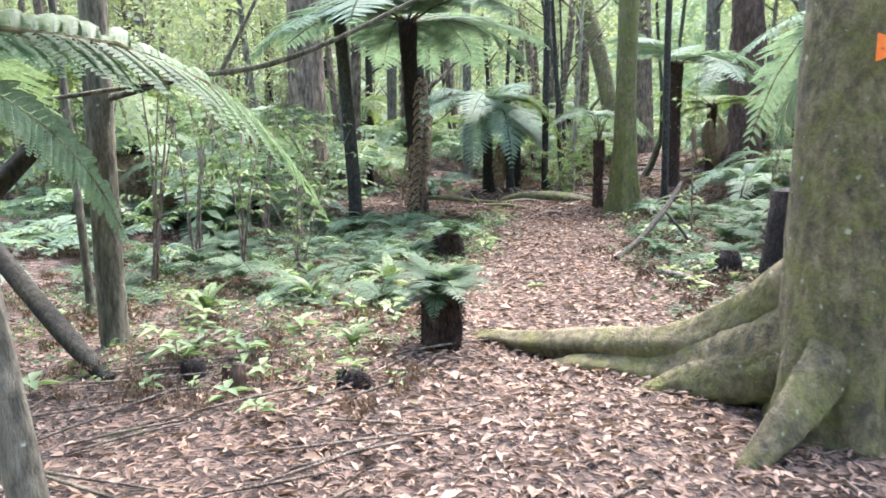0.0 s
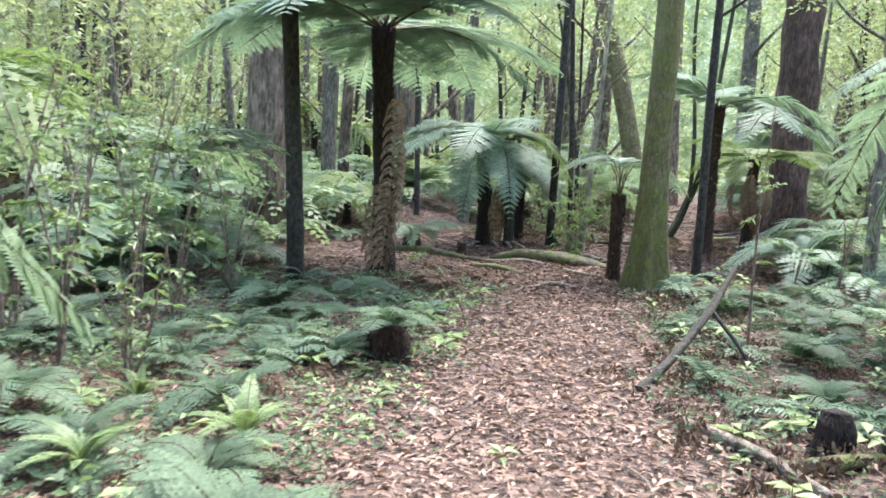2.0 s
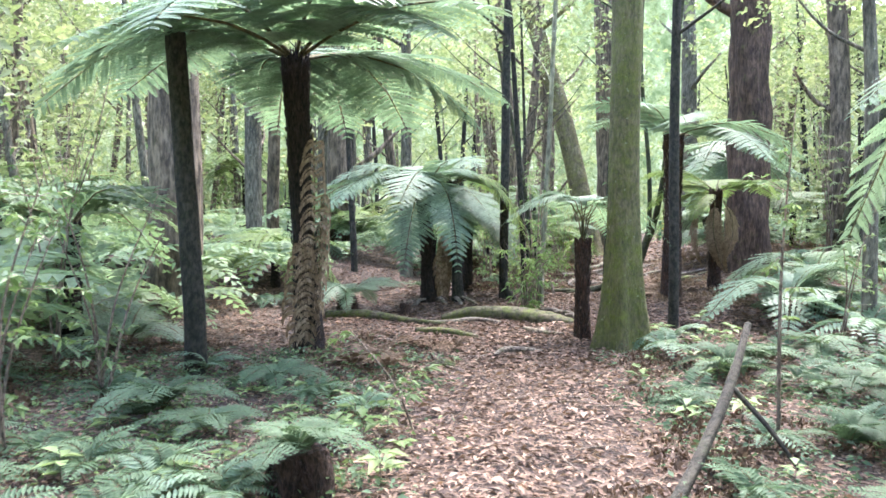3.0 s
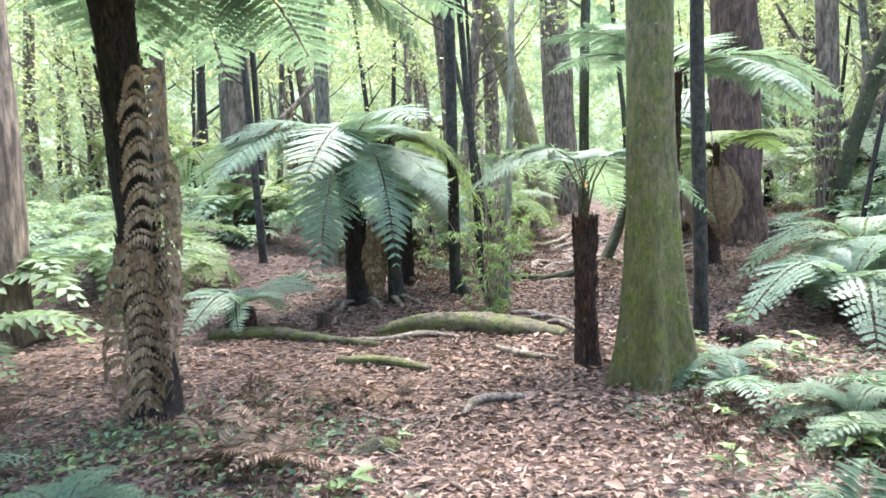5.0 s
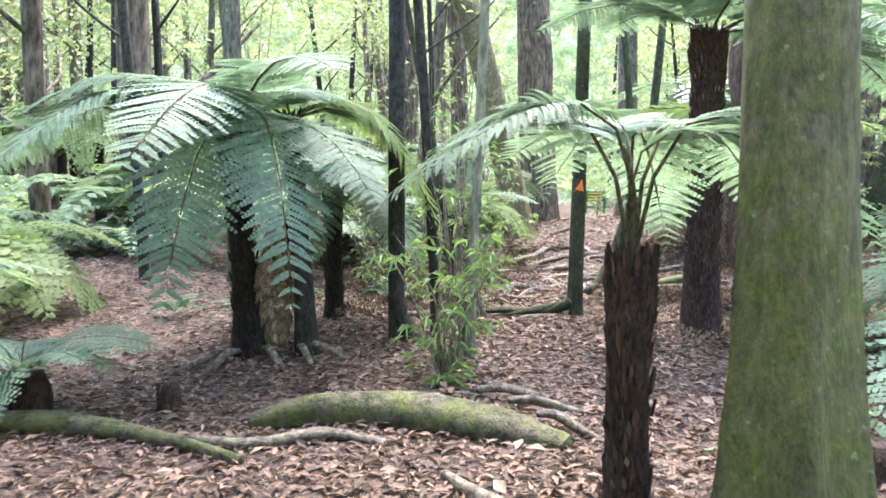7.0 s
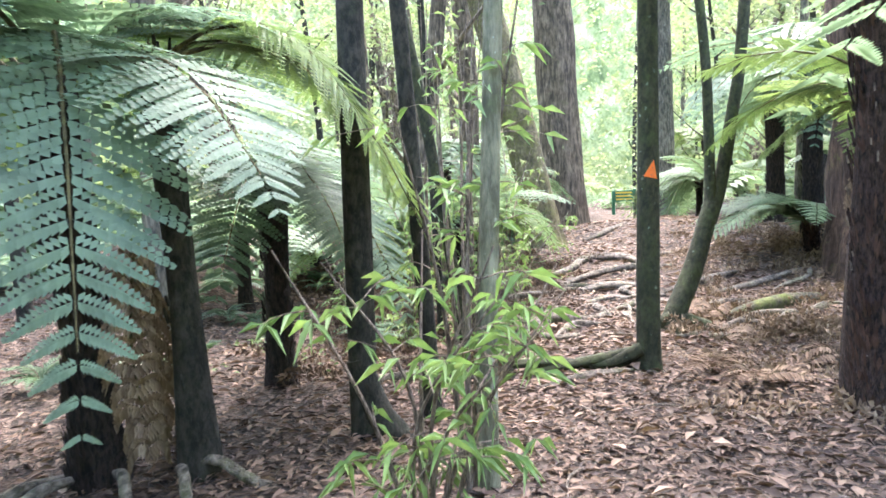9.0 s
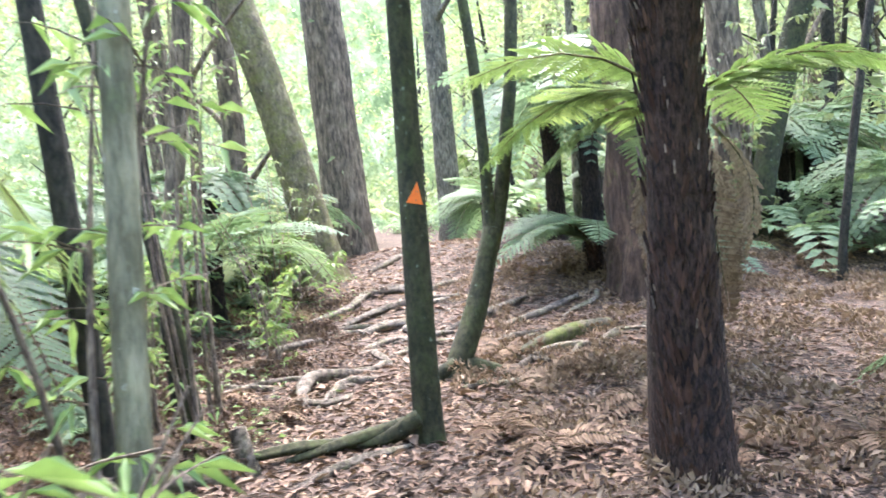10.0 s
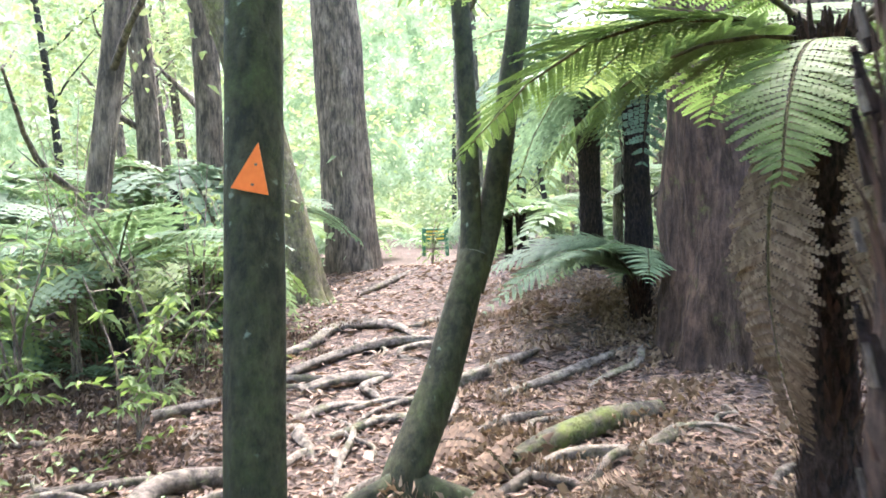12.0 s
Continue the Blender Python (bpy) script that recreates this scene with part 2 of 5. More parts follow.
class Geo:
    """Collects quads and triangles and turns them into one mesh."""

    def __init__(self):
        self.v, self.f, self.n = [], [], 0

    def add(self, v, f):
        v = np.asarray(v, float).reshape(-1, 3)
        self.v.append(v)
        self.f.append(np.asarray(f, int) + self.n)
        self.n += len(v)
        return self

    def join(self, other):
        """Takes in the faces of another Geo, which get the second material."""
        self.split = sum(len(f) for f in self.f)
        for v in other.v:
            self.v.append(v)
        for f in other.f:
            self.f.append(f + self.n)
        self.n += other.n
        return self

    def mesh(self, name, mat, flat=False, mat2=None):
        me = bpy.data.meshes.new(name)
        v = np.concatenate(self.v)
        counts = np.concatenate([np.full(len(f), f.shape[1]) for f in self.f])
        loops = np.concatenate([f.ravel() for f in self.f])
        me.vertices.add(len(v))
        me.vertices.foreach_set("co", v.astype(np.float32).ravel())
        me.loops.add(len(loops))
        me.loops.foreach_set("vertex_index", loops.astype(np.int32))
        me.polygons.add(len(counts))
        me.polygons.foreach_set("loop_start", np.concatenate([[0], np.cumsum(counts)[:-1]]).astype(np.int32))
        me.materials.append(mat)
        if mat2:
            me.materials.append(mat2)
            me.polygons.foreach_set("material_index", (np.arange(len(counts)) >= self.split).astype(np.int32))
        me.update(calc_edges=True)
        me.polygons.foreach_set("use_smooth", np.full(len(counts), not flat))
        me.validate()
        return me


def part(name, geo, mat, parent=None, label="", flat=False, at=None):
    """One mesh object, under a thing or a part when a parent is given."""
    me = geo if isinstance(geo, bpy.types.Mesh) else geo.mesh(name, mat, flat)
    ob = new(name, me)
    if parent is not None:
        ob.parent = parent
    if at is not None:
        ob.matrix_basis = at
    return tagged(ob, label)


def thing(name, x, y, z, label, category, group="", turn=0.0, scale=1.0):
    ob = new(name)
    ob.empty_display_size = 0.1
    ob.location, ob.rotation_euler, ob.scale = (x, y, z), (0, 0, radians(turn)), (scale,) * 3
    return tagged(ob, label, category, group)


def spline(points, n):
    """A smooth line through points, in n steps."""
    p = np.asarray(points, float)
    if len(p) == 2:
        return p[0] + (p[1] - p[0]) * np.linspace(0, 1, n)[:, None]
    q = np.vstack([2 * p[0] - p[1], p, 2 * p[-1] - p[-2]])
    u = np.linspace(0, len(p) - 1 - 1e-6, n)
    i = u.astype(int)
    t = (u - i)[:, None]
    a, b, c, d = q[i], q[i + 1], q[i + 2], q[i + 3]
    return 0.5 * (2 * b + (c - a) * t + (2 * a - 5 * b + 4 * c - d) * t * t + (3 * b - a - 3 * c + d) * t ** 3)


def tube(geo, points, radii, n=12, seg=10, rough=0.06, seed=0, flare=None, close=True):
    """A tapered, uneven round limb along a smooth line. flare: (height, amount, lobes) of the swelling at the foot."""
    line = spline(points, n)
    r = np.interp(np.linspace(0, 1, n), np.linspace(0, 1, len(radii)), radii)
    tan = np.gradient(line, axis=0)
    tan /= np.linalg.norm(tan, axis=1)[:, None] + 1e-9
    ref = np.array([0.0, 1.0, 0.0]) if abs(tan[0][1]) < 0.8 else np.array([1.0, 0.0, 0.0])
    side = np.cross(tan, ref)
    side /= np.linalg.norm(side, axis=1)[:, None]
    up = np.cross(side, tan)
    g = np.random.default_rng(seed + 11)
    th = np.linspace(0, 2 * np.pi, seg, endpoint=False)
    along = np.concatenate([[0], np.cumsum(np.linalg.norm(np.diff(line, axis=0), axis=1))])
    disp = np.ones((n, seg))
    for k in range(1, 7):
        ph, w = g.uniform(0, 6.28), g.normal(0, 2.0)
        disp += rough * g.uniform(0.4, 1.0) / k ** 0.5 * np.sin(k * th[None, :] + ph + w * along[:, None])
    if seg >= 18:
        disp += rough * 0.22 * g.normal(0, 1, (n, seg))
    if flare:
        h, amt, lobes = flare
        ph = g.uniform(0, 6.28)
        fade = np.exp(-(along / h) * 2.2)[:, None]
        disp += amt * fade * (0.55 + 0.45 * np.cos(lobes * th[None, :] + ph) + 0.2 * np.cos(2 * lobes * th[None, :] + ph))
    rr = r[:, None] * disp
    v = line[:, None, :] + rr[:, :, None] * (np.cos(th)[None, :, None] * side[:, None, :] + np.sin(th)[None, :, None] * up[:, None, :])
    i = np.arange(n - 1)[:, None] * seg
    j = np.arange(seg)[None, :]
    k = (j + 1) % seg
    f = np.stack([i + j, i + k, i + seg + k, i + seg + j], -1).reshape(-1, 4)
    geo.add(v.reshape(-1, 3), f)
    if close:
        for row in (0, n - 1):
            ring = v[row]
            f = np.array([[seg, m, (m + 1) % seg] if row else [seg, (m + 1) % seg, m] for m in range(seg)])
            geo.add(np.vstack([ring, ring.mean(0) + tan[row] * (0.3 if row else -0.3) * r[row]]), f)
    return line


def unit(v):
    return v / (np.linalg.norm(v, axis=-1, keepdims=True) + 1e-9)


def leaves(geo, p, d, nrm, length, width, fold=0.25, droop=0.25):
    """Folded, pointed leaves at the points p along d, with the midrib's drooping tip."""
    p, d = np.asarray(p, float), unit(np.asarray(d, float))
    side = unit(np.cross(d, nrm))
    nn = np.cross(side, d)
    L, W = np.broadcast_to(length, len(p))[:, None], np.broadcast_to(width, len(p))[:, None]
    mid = p + d * L * 0.45
    tip = p + d * L - np.array([0, 0, 1.0]) * L * droop
    lft = mid + side * W * 0.5 + nn * W * fold
    rgt = mid - side * W * 0.5 + nn * W * fold
    v = np.stack([p, lft, tip, rgt], 1).reshape(-1, 3)
    b = np.arange(len(p))[:, None] * 4
    geo.add(v, np.concatenate([b + [0, 1, 2], b + [0, 2, 3]]))
    return geo


def rand_dirs(n, zlow=-1.0, zhigh=1.0, g=rng):
    z, a = g.uniform(zlow, zhigh, n), g.uniform(0, 2 * np.pi, n)
    s = np.sqrt(np.clip(1 - z * z, 0, 1))
    return np.stack([s * np.cos(a), s * np.sin(a), z], 1)


def frond_geo(length=1.0, pairs=20, teeth=8, rise=0.35, fall=0.55, wide=0.26, curl=0.0, seed=0, bare=0.14, hang=0.15):
    """A fern frond that leaves the origin along +x, rises and arches over: stalk, side leaflets, and their small teeth."""
    g = np.random.default_rng(seed + 100)
    s = np.linspace(0, 1, 40)
    line = np.stack([length * s * (1 - 0.12 * s * (rise + fall)), length * curl * s * s, length * (rise * 2.0 * s * (1 - 0.5 * s) - (fall + rise) * s ** 2.2)], 1)
    stalk = Geo()
    tube(stalk, line[::6], [0.007 * length + 0.002, 0.0015], 6, 3 if teeth < 8 else 5, 0.0)
    blade = Geo()
    at = bare + (1 - bare) * (np.arange(pairs) + 0.5) / pairs
    prof = np.clip(np.sin(np.pi * np.clip((at - bare * 0.6) / (1.02 - bare * 0.6), 0, 1) ** 0.72), 0.05, 1) ** 0.9
    P = np.stack([np.interp(at, s, line[:, k]) for k in range(3)], 1)
    T = unit(np.stack([np.interp(at, s, np.gradient(line[:, k])) for k in range(3)], 1))
    for sgn in (1, -1):
        sd = unit(np.cross(np.array([0, 0, 1.0]), T)) * sgn
        upv = np.cross(T, sd * sgn)
        D = unit(sd * 0.95 + T * 0.38 + upv * g.uniform(-0.15, 0.1, (pairs, 1)))
        L = (wide * length * prof * g.uniform(0.9, 1.08, pairs))[:, None]
        if teeth <= 1:
            leaves(blade, P, D, upv, L[:, 0], L[:, 0] * 0 + length * (1 - bare) / pairs * 1.15, 0.1, hang)
            continue
        u = (np.arange(teeth) + 0.5) / teeth
        base = P[:, None, :] + D[:, None, :] * (L[:, None, :] * u[None, :, None])
        base[:, :, 2] -= (L * hang)[:, 0][:, None] * u[None, :] ** 2
        plen = (length * (1 - bare) / pairs) * 0.97 * (1 - 0.9 * u ** 2.8) + 0.002
        pw = (L / teeth * 1.05)
        for s2 in (1, -1):
            d2 = unit(T[:, None, :] * s2 * 0.9 + D[:, None, :] * 0.55 + np.zeros_like(base))
            n2 = np.broadcast_to(upv[:, None, :], base.shape)
            sz = (plen[None, :] * np.clip(L / (0.4 * wide * length), 0.2, 1)).ravel()
            leaves(blade, base.reshape(-1, 3), d2.reshape(-1, 3), n2.reshape(-1, 3), sz * g.uniform(0.9, 1.1, sz.shape), np.broadcast_to(pw, base.shape[:2]).ravel() * 1.12, 0.06, 0.12)
        blade.add(np.stack([P, P + D * L * 0.5 + T * 0.006 * length - np.array([0, 0, 0.25]) * L * hang, P + D * L - np.array([0, 0, 1.0]) * L * hang, P + D * L * 0.5 - T * 0.006 * length - np.array([0, 0, 0.25]) * L * hang], 1).reshape(-1, 3), np.arange(pairs * 4).reshape(-1, 4))
    return stalk, blade


FROND_SETS = {}
SHAPES = dict(arch=(0.22, 0.32, 0.14, 0.09, 0.13), flat=(0.14, 0.14, 0.12, 0.05, 0.06), vase=(0.75, 0.22, 0.40, 0.06, 0.07), strap=(0.2, 0.25, 0.08, 0.06, 0.08))


def frond_meshes(kind, mat, shape="arch"):
    """Shared meshes of a few fronds of each kind."""
    key = (kind, mat.name, shape)
    if key not in FROND_SETS:
        pairs, teeth = dict(fine=(32, 13), mid=(24, 5), far=(16, 3), low=(17, 1))[kind]
        rise, fall, bare, more, less = SHAPES[shape]
        out = []
        for k in range(4):
            st, bl = frond_geo(1.0, pairs, teeth, rise + more * (k % 3), fall + less * k, 0.14 if shape == "strap" else 0.31, (-0.12, 0.1, 0.05, -0.04)[k], k, bare)
            out.append(bl.join(st).mesh("frond", mat, mat2=STIPE))
        FROND_SETS[key] = out
    return FROND_SETS[key]


def add_frond(owner, kind, mat, at, turn, tilt, length, k, roll=0.0, label="", shape="arch"):
    m = Matrix.Translation(at) @ Euler((radians(roll), radians(-tilt), radians(turn)), "XYZ").to_matrix().to_4x4() @ Matrix.Scale(length, 4)
    return part("frond", frond_meshes(kind, mat, shape)[k % 4], mat, owner, label, at=m)


# ---- the forest floor ----
def axis(lo, a, b, hi, fine, coarse):
    return np.concatenate([np.arange(lo, a, coarse), np.arange(a, b, fine), np.arange(b, hi + coarse, coarse)])


gx, gy = axis(-70, -7, 12, 80, 0.17, 3.0), axis(-50, -2, 34, 100, 0.17, 3.0)
GX, GY = np.meshgrid(gx, gy)
bumps = 0.012 * np.sin(9 * GX + 4 * np.sin(3 * GY)) * np.sin(8 * GY + 3 * np.sin(2.3 * GX))
GZ = ground_z(GX, GY) + bumps * (np.abs(GX - 2) < 10)
nx, ny = len(gx), len(gy)
ii = (np.arange(ny - 1)[:, None] * nx + np.arange(nx - 1)[None, :]).ravel()
floor_geo = Geo().add(np.stack([GX, GY, GZ], -1).reshape(-1, 3), np.stack([ii, ii + 1, ii + nx + 1, ii + nx], 1))
ground = tagged(part("ground", floor_geo, SOIL), "forest floor of dark soil under brown fallen leaves", "ground", kind="structure")


def path_x(y):
    """The middle of the trodden track."""
    return np.interp(y, [0, 4, 7, 10, 13, 15.5, 17.5, 20, 24, 28, 40], [0.4, 0.45, 0.9, 1.5, 2.0, 2.9, 4.0, 5.0, 6.6, 8.3, 13.4])


def litter(name, n, x0, x1, y0, y1, lmin, lmax, near, label, least=0.25):
    """Dry, curled, pointed leaves strewn over a stretch of the floor."""
    g = np.random.default_rng(n)
    x, y = g.uniform(x0, x1, n), g.uniform(y0, y1, n)
    keep = g.uniform(0, 1, n) < np.clip(1.15 - np.abs(x - path_x(y)) / near, least, 1)
    x, y = x[keep], y[keep]
    m = len(x)
    d = rand_dirs(m, -0.15, 0.3, g)
    nrm = unit(np.array([0, 0, 1.0]) + 0.45 * g.normal(0, 1, (m, 3)))
    p = np.stack([x, y, ground_z(x, y) + 0.006 + g.uniform(0, 0.022, m)], 1)
    L = g.uniform(lmin, lmax, m)
    geo = Geo()
    leaves(geo, p, d, nrm, L, L * g.uniform(0.2, 0.42, m), 0.3, 0.05)
    return tagged(part(name, geo, LITTER), label, "leaf litter", kind="stuff")


litter("leaf_litter", 90000, -4.5, 6.5, 0.5, 12, 0.035, 0.095, 2.7, "brown and tan fallen leaves strewn over the forest floor", 0.2)
litter("leaf_litter", 100000, -3, 9.5, 12, 22, 0.04, 0.11, 5.0, "pinkish tan narrow fallen leaves covering the track")
litter("leaf_litter", 26000, -6, 14, 22, 34, 0.07, 0.15, 7.0, "faded brown fallen leaves on the rising track")
g = np.random.default_rng(5)
one_leaf = []
for k in range(4):
    q = Geo()
    leaves(q, [[0, 0, 0]], [[1, 0, 0.1 * k]], [[0, 0.3 * k - 0.4, 1]], 0.12, 0.045 + 0.008 * k, 0.3, 0.02)
    one_leaf.append(q.mesh("fallen_leaf", LITTER))
for k in range(240):
    y = g.uniform(1.5, 21)
    x = float(path_x(y)) + g.normal(0, 1.1)
    part("fallen_leaf", one_leaf[k % 4], LITTER, ground, at=Matrix.Translation((x, y, gz(x, y) + 0.03)) @ Euler((0, 0, g.uniform(0, 6.28))).to_matrix().to_4x4())


# ---- trees ----
def crown_geo(seed, n=420, size=(1.6, 1.6, 1.3), leaf=(0.10, 0.2), clumps=26):
    """Clumps of small leaves round the origin, uneven, with gaps."""
    g = np.random.default_rng(seed)
    c = rand_dirs(clumps, -0.8, 1.0, g) * g.uniform(0.35, 1.0, (clumps, 1)) ** 0.6 * np.array(size)
    k = g.integers(0, clumps, n)
    p = c[k] + g.normal(0, 0.24, (n, 3)) * np.array([1, 1, 0.6])
    L = g.uniform(*leaf, n)
    geo = Geo()
    leaves(geo, p, rand_dirs(n, -0.6, 0.4, g), unit(rand_dirs(n, 0.0, 1.0, g)), L, L * g.uniform(0.4, 0.65, n), 0.15, 0.2)
    return geo


CROWNS = [crown_geo(k, 175, (1.9, 1.9, 1.5), (0.14, 0.26)).mesh("crown", CANOPY) for k in range(5)]


def tree(x, y, r, label, mat, top=(0, 0, 9.0), bend=(0, 0), flare=(0.5, 0.35, 5), rough=0.05, seg=14, rows=26, seed=1, limbs=3, crown=0.6, z=None, taper=0.55, name="tree", low=0.55, reach_most=1.9, group="trees of the wood", roots=()):
    """A trunk with its flared foot, a few limbs high up and a crown of leaf clumps."""
    base = gz(x, y) if z is None else z
    t = thing(name, x, y, base, label, "tree", group)
    tx, ty, th = top
    geo = Geo()
    pts = [(0, 0, -0.15), (tx * 0.06, ty * 0.06, th * 0.1), (tx * 0.3 + bend[0], ty * 0.3 + bend[1], th * 0.38), (tx * 0.65 + bend[0] * 0.6, ty * 0.65 + bend[1] * 0.6, th * 0.7), (tx, ty, th)]
    line = tube(geo, pts, [r * 1.05, r, r * 0.95, r * 0.8, r * taper * 0.7], rows, seg, rough, seed, flare)
    part("trunk", geo, mat, t)
    for rt in roots:
        q = Geo()
        tube(q, rt[0], rt[1], 36, 18, 0.16, seed + 3)
        part("root", q, mat, t)
    g = np.random.default_rng(seed + 50)
    for k in range(limbs):
        u = low + (0.95 - low) * (k + 0.5) / limbs
        p = line[int(u * (len(line) - 1))]
        a = g.uniform(0, 6.28)
        reach = g.uniform(0.9, reach_most)
        q = Geo()
        ln = tube(q, [p, p + np.array([math.cos(a) * reach * 0.5, math.sin(a) * reach * 0.5, 0.35 * reach]), p + np.array([math.cos(a + 0.3) * reach, math.sin(a + 0.3) * reach, 0.9 * reach])], [r * 0.35, r * 0.25, r * 0.1], 7, 6, 0.08, seed + k)
        part("limb", q, mat, t)
        if crown and (k > 1 or low > 0.5):
            part("crown", CROWNS[(seed + k) % 5], CANOPY, t, at=Matrix.Translation(ln[-1]) @ Euler((0, 0, g.uniform(0, 6.28))).to_matrix().to_4x4() @ Matrix.Scale(crown * g.uniform(0.7, 1.1), 4))
    if crown:
        part("crown", CROWNS[seed % 5], CANOPY, t, at=Matrix.Translation(line[-1]) @ Matrix.Scale(crown * 1.2, 4))
    return t


# the great buttressed marker tree beside the start
tree(2.02, 3.62, 0.29, "thick mossy tree with buttress roots beside the track", MOSSY, (0.25, 0.1, 9.5), flare=(0.75, 0.75, 5), rough=0.06, seg=40, rows=60, seed=4, limbs=6, crown=1.2,
     roots=[([(0.05, 0.1, 0.85), (-0.3, 0.42, 0.47), (-0.6, 0.68, 0.25), (-1.0, 1.02, 0.14), (-1.4, 1.32, 0.08), (-1.72, 1.6, 0.05), (-1.95, 1.8, -0.04)], [0.2, 0.16, 0.13, 0.10, 0.07, 0.055, 0.02]),
            ([(0.0, 0.1, 0.45), (-0.4, 0.4, 0.2), (-0.75, 0.72, 0.05), (-1.15, 1.0, 0.0), (-1.4, 1.1, -0.06)], [0.24, 0.19, 0.12, 0.08, 0.03]),
            ([(-0.15, -0.15, 0.4), (-0.42, -0.32, 0.17), (-0.72, -0.5, -0.04)], [0.13, 0.09, 0.04]),
            ([(0.1, -0.2, 0.35), (0.2, -0.5, 0.14), (0.3, -0.85, -0.05)], [0.13, 0.10, 0.04]),
            ([(-0.15, 0.1, 0.3), (-0.6, 0.45, 0.1), (-1.0, 0.5, -0.05)], [0.15, 0.10, 0.04])])
tree(3.23, 13.16, 0.182, "straight tree with green mossy bark and flared foot", MOSSYGREEN, (0.1, 0.2, 10), flare=(1.45, 1.1, 5), seg=36, rows=60, seed=8, limbs=4, crown=0.7,
     roots=[([(0.12, -0.03, 0.22), (0.36, -0.12, 0.07), (0.6, -0.22, -0.05)], [0.08, 0.06, 0.03]), ([(0.08, 0.12, 0.2), (0.4, 0.3, 0.04), (0.62, 0.42, -0.05)], [0.07, 0.05, 0.03])])
tree(-2.4, 5.23, 0.095, "slim grey tree with lichen patches", GREYBARK, (-0.1, 0.4, 7.5), flare=(0.3, 0.3, 4), seed=12, seg=18, rows=40, bend=(0.03, 0), limbs=5, crown=1.0)
tree(-2.95, 6.05, 0.035, "thin sapling stem beside a grey tree", GREYBARK, (-0.25, 0.1, 5.0), seed=13, seg=8, limbs=2, crown=0.6)
tree(-1.33, 2.25, 0.06, "leaning grey green tree close to the track", GREYBARK, (-1.3, 0.6, 6.0), seed=14, seg=18, rows=40)
tree(-1.42, 12.15, 0.105, "dark trunk standing in low ferns", DARKBARK, (-0.55, 0.3, 9), seed=15, seg=18, bend=(-0.02, 0.0), rows=36)
tree(4.4, 14.65, 0.07, "slender dark tree behind a mossy one", DARKBARK, (0.05, 0.1, 8), seed=16, seg=14, bend=(-0.03, 0))
tree(6.5, 13.55, 0.085, "slim grey trunk among ferns", GREYBARK, (-0.25, 0.1, 7), seed=17, seg=14, bend=(0.05, 0))
tree(0.75, 21.2, 0.125, "straight grey trunk behind tree ferns", GREYBARK, (0.0, 0.3, 10), seed=18)
tree(2.48, 17.95, 0.08, "dark trunk with a hooked foot", DARKBARK, (0.15, 0.25, 9), flare=(0.3, 0.3, 3), seed=19, rows=40,
     roots=[([(-0.02, 0, 0.45), (0.06, -0.02, 0.15), (0.22, -0.05, -0.05)], [0.07, 0.085, 0.07])])
tree(2.93, 18.25, 0.052, "dark slender tree by the track", DARKBARK, (-0.45, 0.3, 8), seed=20, rows=36)
tree(2.98, 16.95, 0.045, "pale slim tree with lichen", PALEBARK, (0.35, 0.3, 7), seed=21, bend=(0.03, 0), rows=40)
tree(3.38, 20.6, 0.035, "thin dark leaning tree stem", DARKBARK, (-0.2, 0.1, 7), seed=22)
tree(-2.8, 22.1, 0.19, "grey straight trunk on the rise", GREYBARK, (0, 0.2, 11), seed=23, seg=18)
tree(-2.95, 16.6, 0.40, "thick old trunk with peeling grey bark", STRINGY, (0.1, 0.3, 11), seed=24, seg=36, rows=40, flare=(0.8, 0.4, 6))
tree(6.5, 27.2, 0.31, "leaning mossy trunk beside the track", MOSSY, (-2.6, 0.8, 10), flare=(0.9, 0.8, 5), seed=25, seg=30, rows=40)
tree(8.5, 31.9, 0.52, "massive tree with stringy bark", STRINGY, (-0.5, 0.3, 14), flare=(0.9, 0.35, 7), seed=26, seg=40, rows=40, crown=1.8)
tree(12.0, 33.5, 0.33, "tall grey trunk by the far track", GREYBARK, (0, 0.3, 12), seed=27, seg=20, flare=(0.8, 0.5, 5))
tree(8.6, 21.35, 0.46, "thick brown trunk with mossy foot", BROWNTRUNK, (0.1, 0.2, 11), flare=(0.8, 0.35, 6), seed=28, seg=44, rows=50, rough=0.09, crown=0.8)
tree(11.7, 22.7, 0.17, "slanting dark trunk on the bank", GREENBARK, (2.6, -1.0, 8.5), seed=29, seg=16)
tree(10.8, 20.7, 0.05, "thin leaning sapling stem", DARKBARK, (1.2, -0.6, 7.0), seed=30, seg=8, limbs=2, crown=0.6)
tree(-0.4, 21.0, 0.07, "thin stem in the far undergrowth", DARKBARK, (-0.3, 0.1, 6), seed=31, seg=8)
tree(3.44, 19.75, 0.05, "thin mossy stem leaning over the track", GREENBARK, (-1.0, 0.4, 6), seed=32, seg=12)

# the track marker tree: a slim green trunk with roots over the track
M_Z = gz(4.65, 18.9)
tree(4.64, 18.83, 0.08, "slim dark green tree carrying an orange marker", GREENBARK, (0.5, 0.75, 8), flare=(0.35, 0.7, 3), seg=30, rows=60, seed=33, bend=(0.0, 0.0),
     roots=[([(-0.05, 0.0, 0.16), (-0.25, 0.1, 0.05), (-0.45, 0.24, 0.03), (-0.72, 0.32, 0.04), (-1.0, 0.36, 0.03), (-1.3, 0.4, 0.0)], [0.06, 0.045, 0.035, 0.04, 0.03, 0.02]),
            ([(-0.05, 0.04, 0.12), (-0.4, 0.2, 0.05), (-0.8, 0.3, -0.02)], [0.06, 0.045, 0.02])])


